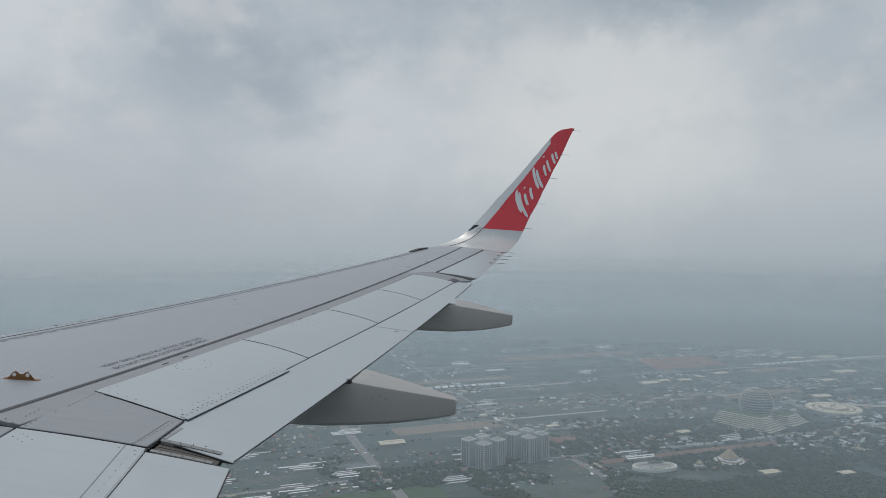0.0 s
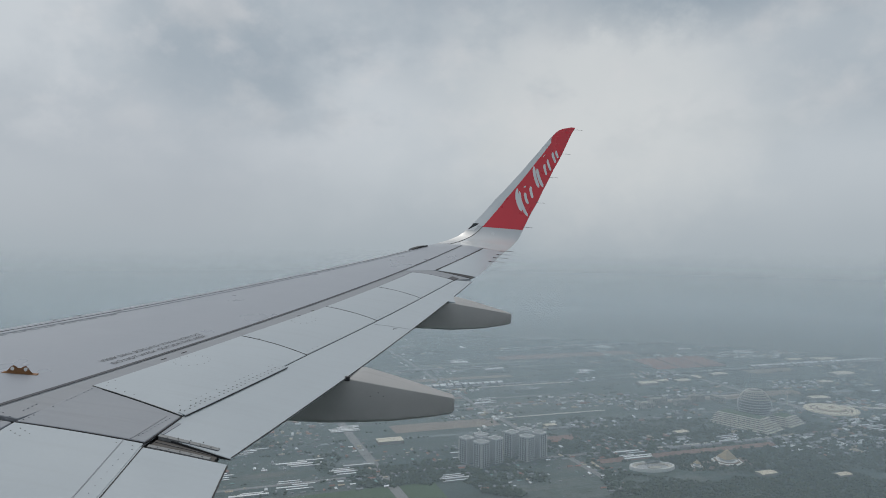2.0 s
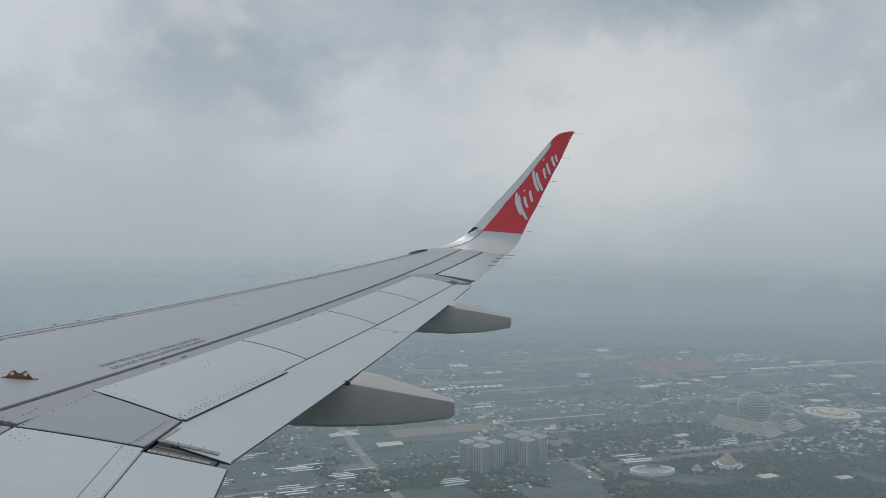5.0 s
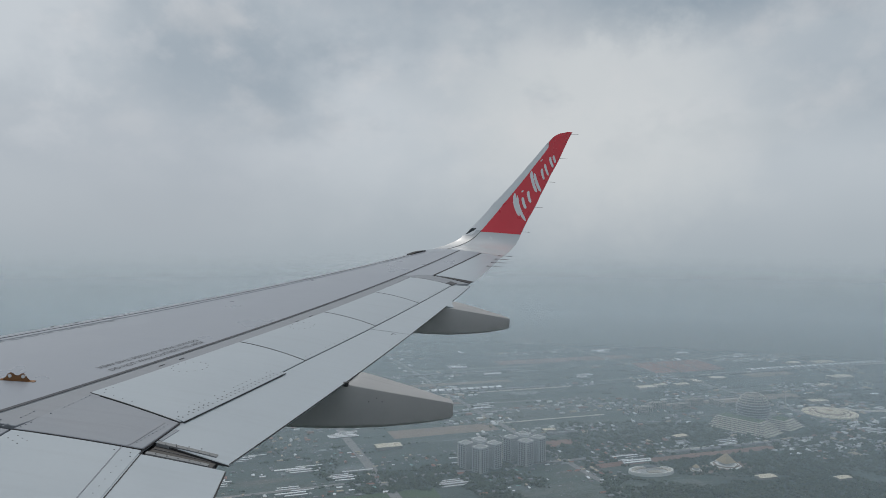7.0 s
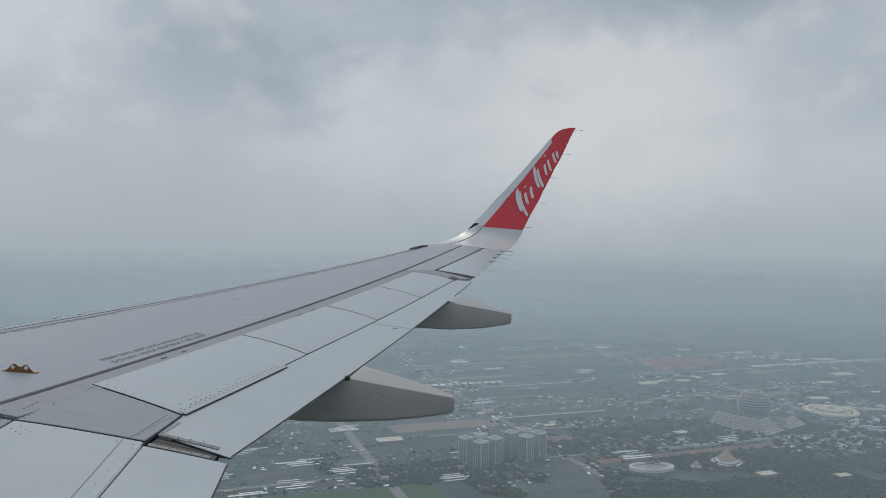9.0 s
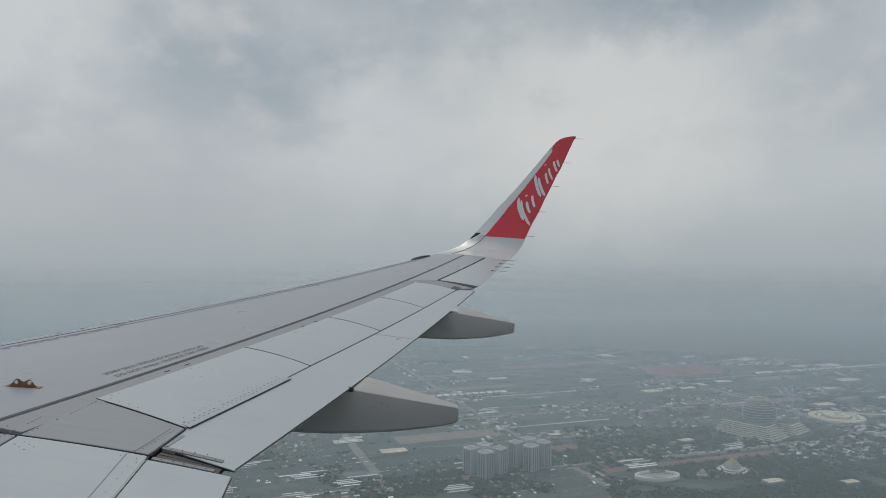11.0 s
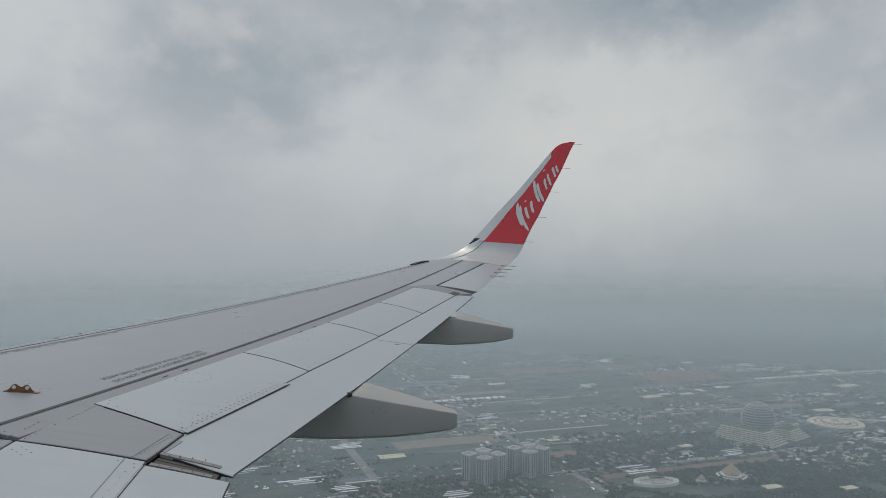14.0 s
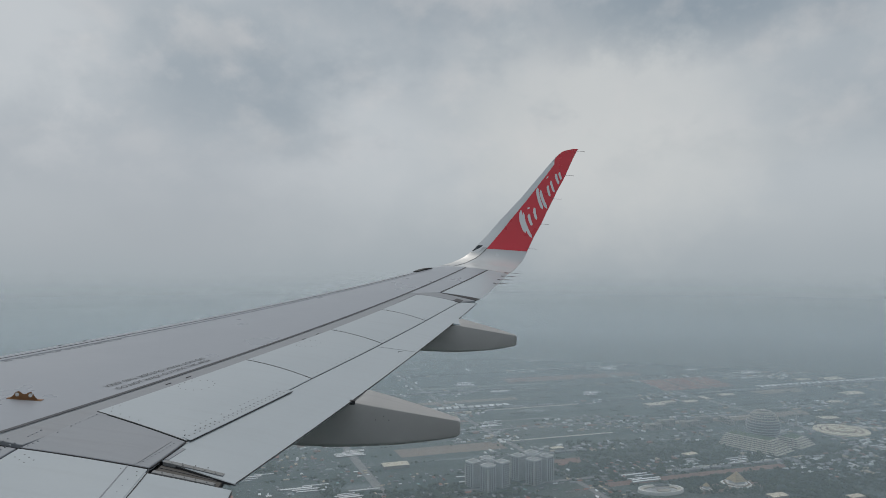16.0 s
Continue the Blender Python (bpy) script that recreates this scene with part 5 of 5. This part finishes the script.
# dense quarters of small houses
for ca, cb, na, nb in ((260, 40, 17, 9), (560, 130, 14, 8), (980, 20, 15, 10), (1250, 130, 12, 9), (60, 200, 12, 6), (-250, 420, 14, 6), (820, 470, 12, 6), (300, 470, 10, 5), (1350, 300, 12, 8), (-300, 100, 18, 5), (-160, 60, 14, 4), (-330, 215, 16, 4), (-120, 270, 12, 5), (480, 330, 14, 5)):
    for i in range(na):
        for j in range(nb):
            if random.random() < 0.5:
                continue
            q = town(ca + (i - na / 2) * 19 + random.uniform(-4, 4), cb + (j - nb / 2) * 17 + random.uniform(-3, 3))
            if seen(q) and free(q, 6):
                near.append((q, TURN + random.choice((0, 90)) + random.uniform(-6, 6), random.uniform(0.45, 0.95), 0))
                claim(q, 6.5)
near.sort(key=lambda r: r[0].x + 0.2 * abs(r[0].y))


def roof_kind(big):
    return random.choices(range(5), (5, 4, 0.6, 1.6, 0.5) if big else (2.2, 7, 2.4, 1.5, 0.6))[0]


placed_first, counts = set(), [0, 0]
rest = []
for q, turn, sc, big in near:
    limit = 130 if big else 298
    if counts[big] >= limit:
        rest.append((q, turn, sc, big))
        continue
    counts[big] += 1
    k = roof_kind(big)
    src = (SHEDS if big else HOUSES)[k]
    m = stand(q, turn, sc)
    if (big, k) in placed_first:
        copy_thing(src, m)
    else:
        src.matrix_world = m
        placed_first.add((big, k))
for big, group in ((0, HOUSES), (1, SHEDS)):
    for k, ob in enumerate(group):
        if (big, k) not in placed_first:
            for o in list(ob.children_recursive) + [ob]:
                bpy.data.objects.remove(o)


def island_material(name, stops, rough):
    """One of several colours for each loose piece of the mesh."""
    m = bpy.data.materials.new(name)
    m.use_nodes = True
    t = m.node_tree
    b = t.nodes["Principled BSDF"]
    b.inputs["Roughness"].default_value = rough
    ge, cr = t.nodes.new("ShaderNodeNewGeometry"), t.nodes.new("ShaderNodeValToRGB")
    cr.color_ramp.interpolation = "CONSTANT"
    while len(cr.color_ramp.elements) < len(stops):
        cr.color_ramp.elements.new(0.5)
    for e, (p, c) in zip(cr.color_ramp.elements, stops):
        e.position, e.color = p, (*c, 1)
    n = t.nodes.new("ShaderNodeTexNoise")
    n.inputs["Scale"].default_value = 0.3
    hs = t.nodes.new("ShaderNodeHueSaturation")
    ma = t.nodes.new("ShaderNodeMapRange")
    ma.inputs["To Min"].default_value, ma.inputs["To Max"].default_value = 0.75, 1.2
    co = t.nodes.new("ShaderNodeTexCoord")
    t.links.new(co.outputs["Object"], n.inputs["Vector"])
    t.links.new(n.outputs["Fac"], ma.inputs[0])
    t.links.new(ma.outputs[0], hs.inputs["Value"])
    t.links.new(ge.outputs["Random Per Island"], cr.inputs[0])
    t.links.new(cr.outputs[0], hs.inputs["Color"])
    t.links.new(hs.outputs[0], b.inputs["Base Color"])
    return m


M_FAR = island_material("mixed_far_roofs", [(0, (0.60, 0.61, 0.61)), (0.16, (0.33, 0.34, 0.35)), (0.62, (0.26, 0.15, 0.115)), (0.74, (0.44, 0.37, 0.28)), (0.88, (0.80, 0.80, 0.79))], 0.6)
verts, faces = [], []
for q, turn, sc, big in rest:
    w, d, h, r = (58, 17, 5.5, 2.2) if big else (19, 9, 3.6, 1.8)
    c, s = math.cos(radians(turn)), math.sin(radians(turn))
    k = len(verts)
    for x, y, z in ((-w / 2, -d / 2, -0.5), (w / 2, -d / 2, -0.5), (w / 2, d / 2, -0.5), (-w / 2, d / 2, -0.5), (-w / 2, -d / 2, h), (w / 2, -d / 2, h), (w / 2, d / 2, h), (-w / 2, d / 2, h), (-w / 2, 0, h + r), (w / 2, 0, h + r)):
        verts.append((q.x + sc * (c * x - s * y), q.y + sc * (s * x + c * y), sc * z))
    faces += [tuple(k + i for i in f) for f in ((0, 1, 5, 4), (2, 3, 7, 6), (1, 2, 6, 9, 5), (3, 0, 4, 8, 7), (4, 5, 9, 8), (6, 7, 8, 9))]
tagged(put("distant_houses", mesh_from("distant_houses", verts, faces, M_FAR)), "many small distant houses with pale and red roofs", "houses", kind="stuff")

# ---- trees ----
M_TREE = island_material("tree_foliage", [(0, (0.040, 0.062, 0.042)), (0.3, (0.055, 0.080, 0.052)), (0.6, (0.048, 0.070, 0.052)), (0.85, (0.070, 0.088, 0.058))], 0.9)
random.seed(41)
ico_bm = bmesh.new()
bmesh.ops.create_icosphere(ico_bm, subdivisions=1, radius=1.0)
ICO_V = [tuple(v.co) for v in ico_bm.verts]
ICO_F = [tuple(v.index for v in f.verts) for f in ico_bm.faces]
ico_bm.free()
verts, faces, spots = [], [], []
tries = 0
# woods and gardens
while len(spots) < 9500 and tries < 130000:
    tries += 1
    x = 1240 + 2300 * random.random() ** 1.5
    q = Vector((x, random.uniform(-0.66 * x, 0.36 * x)))
    dens = noise.noise(Vector((q.x * 0.004, q.y * 0.0026, 1.0))) + 0.6 * noise.noise(Vector((q.x * 0.017, q.y * 0.012, 3.0)))
    lush = 0.80 if (x < 1820 and q.y < -330) else (0.04 if x < 1900 else -0.14)
    if dens + lush > 0.30 and free(q, 2):
        spots.append(q)
# rows along the canals, roads and plot edges
for b in [c + d for c in CANALS for d in (-11, 12)] + [45, 160, 210, 275, 395, 470, 620, 700, 760, 930, 1010, 1240]:
    a = -700
    while a < 1700 + 0.4 * b:
        a += random.expovariate(1 / 13.0)
        if noise.noise(Vector((a * 0.006, b * 0.7, 9.0))) > -0.02:
            q = town(a, b + random.uniform(-3, 3))
            if q.x > 1235 and free(q, 1.5):
                spots.append(q)
for q in spots:
    size = random.uniform(1.8, 4.4)
    for _ in range(random.choice((2, 3, 3))):
        k = len(verts)
        ox, oy, oz, r = random.uniform(-0.9, 0.9) * size, random.uniform(-0.9, 0.9) * size, random.uniform(0.4, 1.1) * size, size * random.uniform(0.5, 0.9)
        for vx, vy, vz in ICO_V:
            j = random.uniform(0.72, 1.2) * r
            verts.append((q.x + ox + vx * j, q.y + oy + vy * j, max(-0.3, oz + vz * j * 0.8)))
        faces += [tuple(k + i for i in f) for f in ICO_F]
tagged(put("trees", mesh_from("trees", verts, faces, M_TREE)), "scattered dark green trees and thickets", "trees", kind="stuff")

# ======== see-through sheets that imitate haze and hide the distance ===


def haze_material(r, amount, z0, z1):
    m = bpy.data.materials.new("haze_tinted_sheet")
    m.use_nodes = True
    t, L = m.node_tree, m.node_tree.links
    t.nodes.clear()
    o, mx, tr, mx2 = (t.nodes.new(k) for k in ("ShaderNodeOutputMaterial", "ShaderNodeMixShader", "ShaderNodeBsdfTransparent", "ShaderNodeMixShader"))
    df, tl = t.nodes.new("ShaderNodeBsdfDiffuse"), t.nodes.new("ShaderNodeBsdfTranslucent")
    for nd in (df, tl):
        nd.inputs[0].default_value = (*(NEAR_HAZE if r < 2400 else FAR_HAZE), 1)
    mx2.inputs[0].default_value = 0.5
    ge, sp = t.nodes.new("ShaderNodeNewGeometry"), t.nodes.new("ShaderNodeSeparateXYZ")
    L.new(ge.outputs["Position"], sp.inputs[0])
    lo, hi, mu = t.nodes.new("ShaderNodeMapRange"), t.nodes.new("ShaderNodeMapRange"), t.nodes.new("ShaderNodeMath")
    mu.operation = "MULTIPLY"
    # sheet opacity falls off towards the ground and towards the horizon
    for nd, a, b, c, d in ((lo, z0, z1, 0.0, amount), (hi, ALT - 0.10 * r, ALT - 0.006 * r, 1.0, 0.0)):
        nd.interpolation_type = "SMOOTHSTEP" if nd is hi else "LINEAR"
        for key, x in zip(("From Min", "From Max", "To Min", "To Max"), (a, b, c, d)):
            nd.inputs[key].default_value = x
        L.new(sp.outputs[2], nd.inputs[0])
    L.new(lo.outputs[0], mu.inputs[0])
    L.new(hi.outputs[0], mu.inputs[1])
    L.new(mu.outputs[0], mx.inputs[0])
    L.new(tr.outputs[0], mx.inputs[1])
    L.new(df.outputs[0], mx2.inputs[1])
    L.new(tl.outputs[0], mx2.inputs[2])
    L.new(mx2.outputs[0], mx.inputs[2])
    L.new(mx.outputs[0], o.inputs[0])
    return m


# haze put into the sheets' colour: bluer close by, greyer farther out
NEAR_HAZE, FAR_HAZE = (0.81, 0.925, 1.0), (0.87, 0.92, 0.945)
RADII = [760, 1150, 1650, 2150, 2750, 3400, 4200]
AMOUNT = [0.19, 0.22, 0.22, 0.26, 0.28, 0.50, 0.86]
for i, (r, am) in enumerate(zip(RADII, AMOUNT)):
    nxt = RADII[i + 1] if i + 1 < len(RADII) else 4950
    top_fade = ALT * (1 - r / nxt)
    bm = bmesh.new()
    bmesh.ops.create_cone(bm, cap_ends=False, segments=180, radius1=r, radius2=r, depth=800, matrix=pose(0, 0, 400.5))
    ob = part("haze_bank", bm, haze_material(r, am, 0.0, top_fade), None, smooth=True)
    tagged(ob, "see-through blue-grey sheet imitating haze over the plain", "haze", kind="structure")
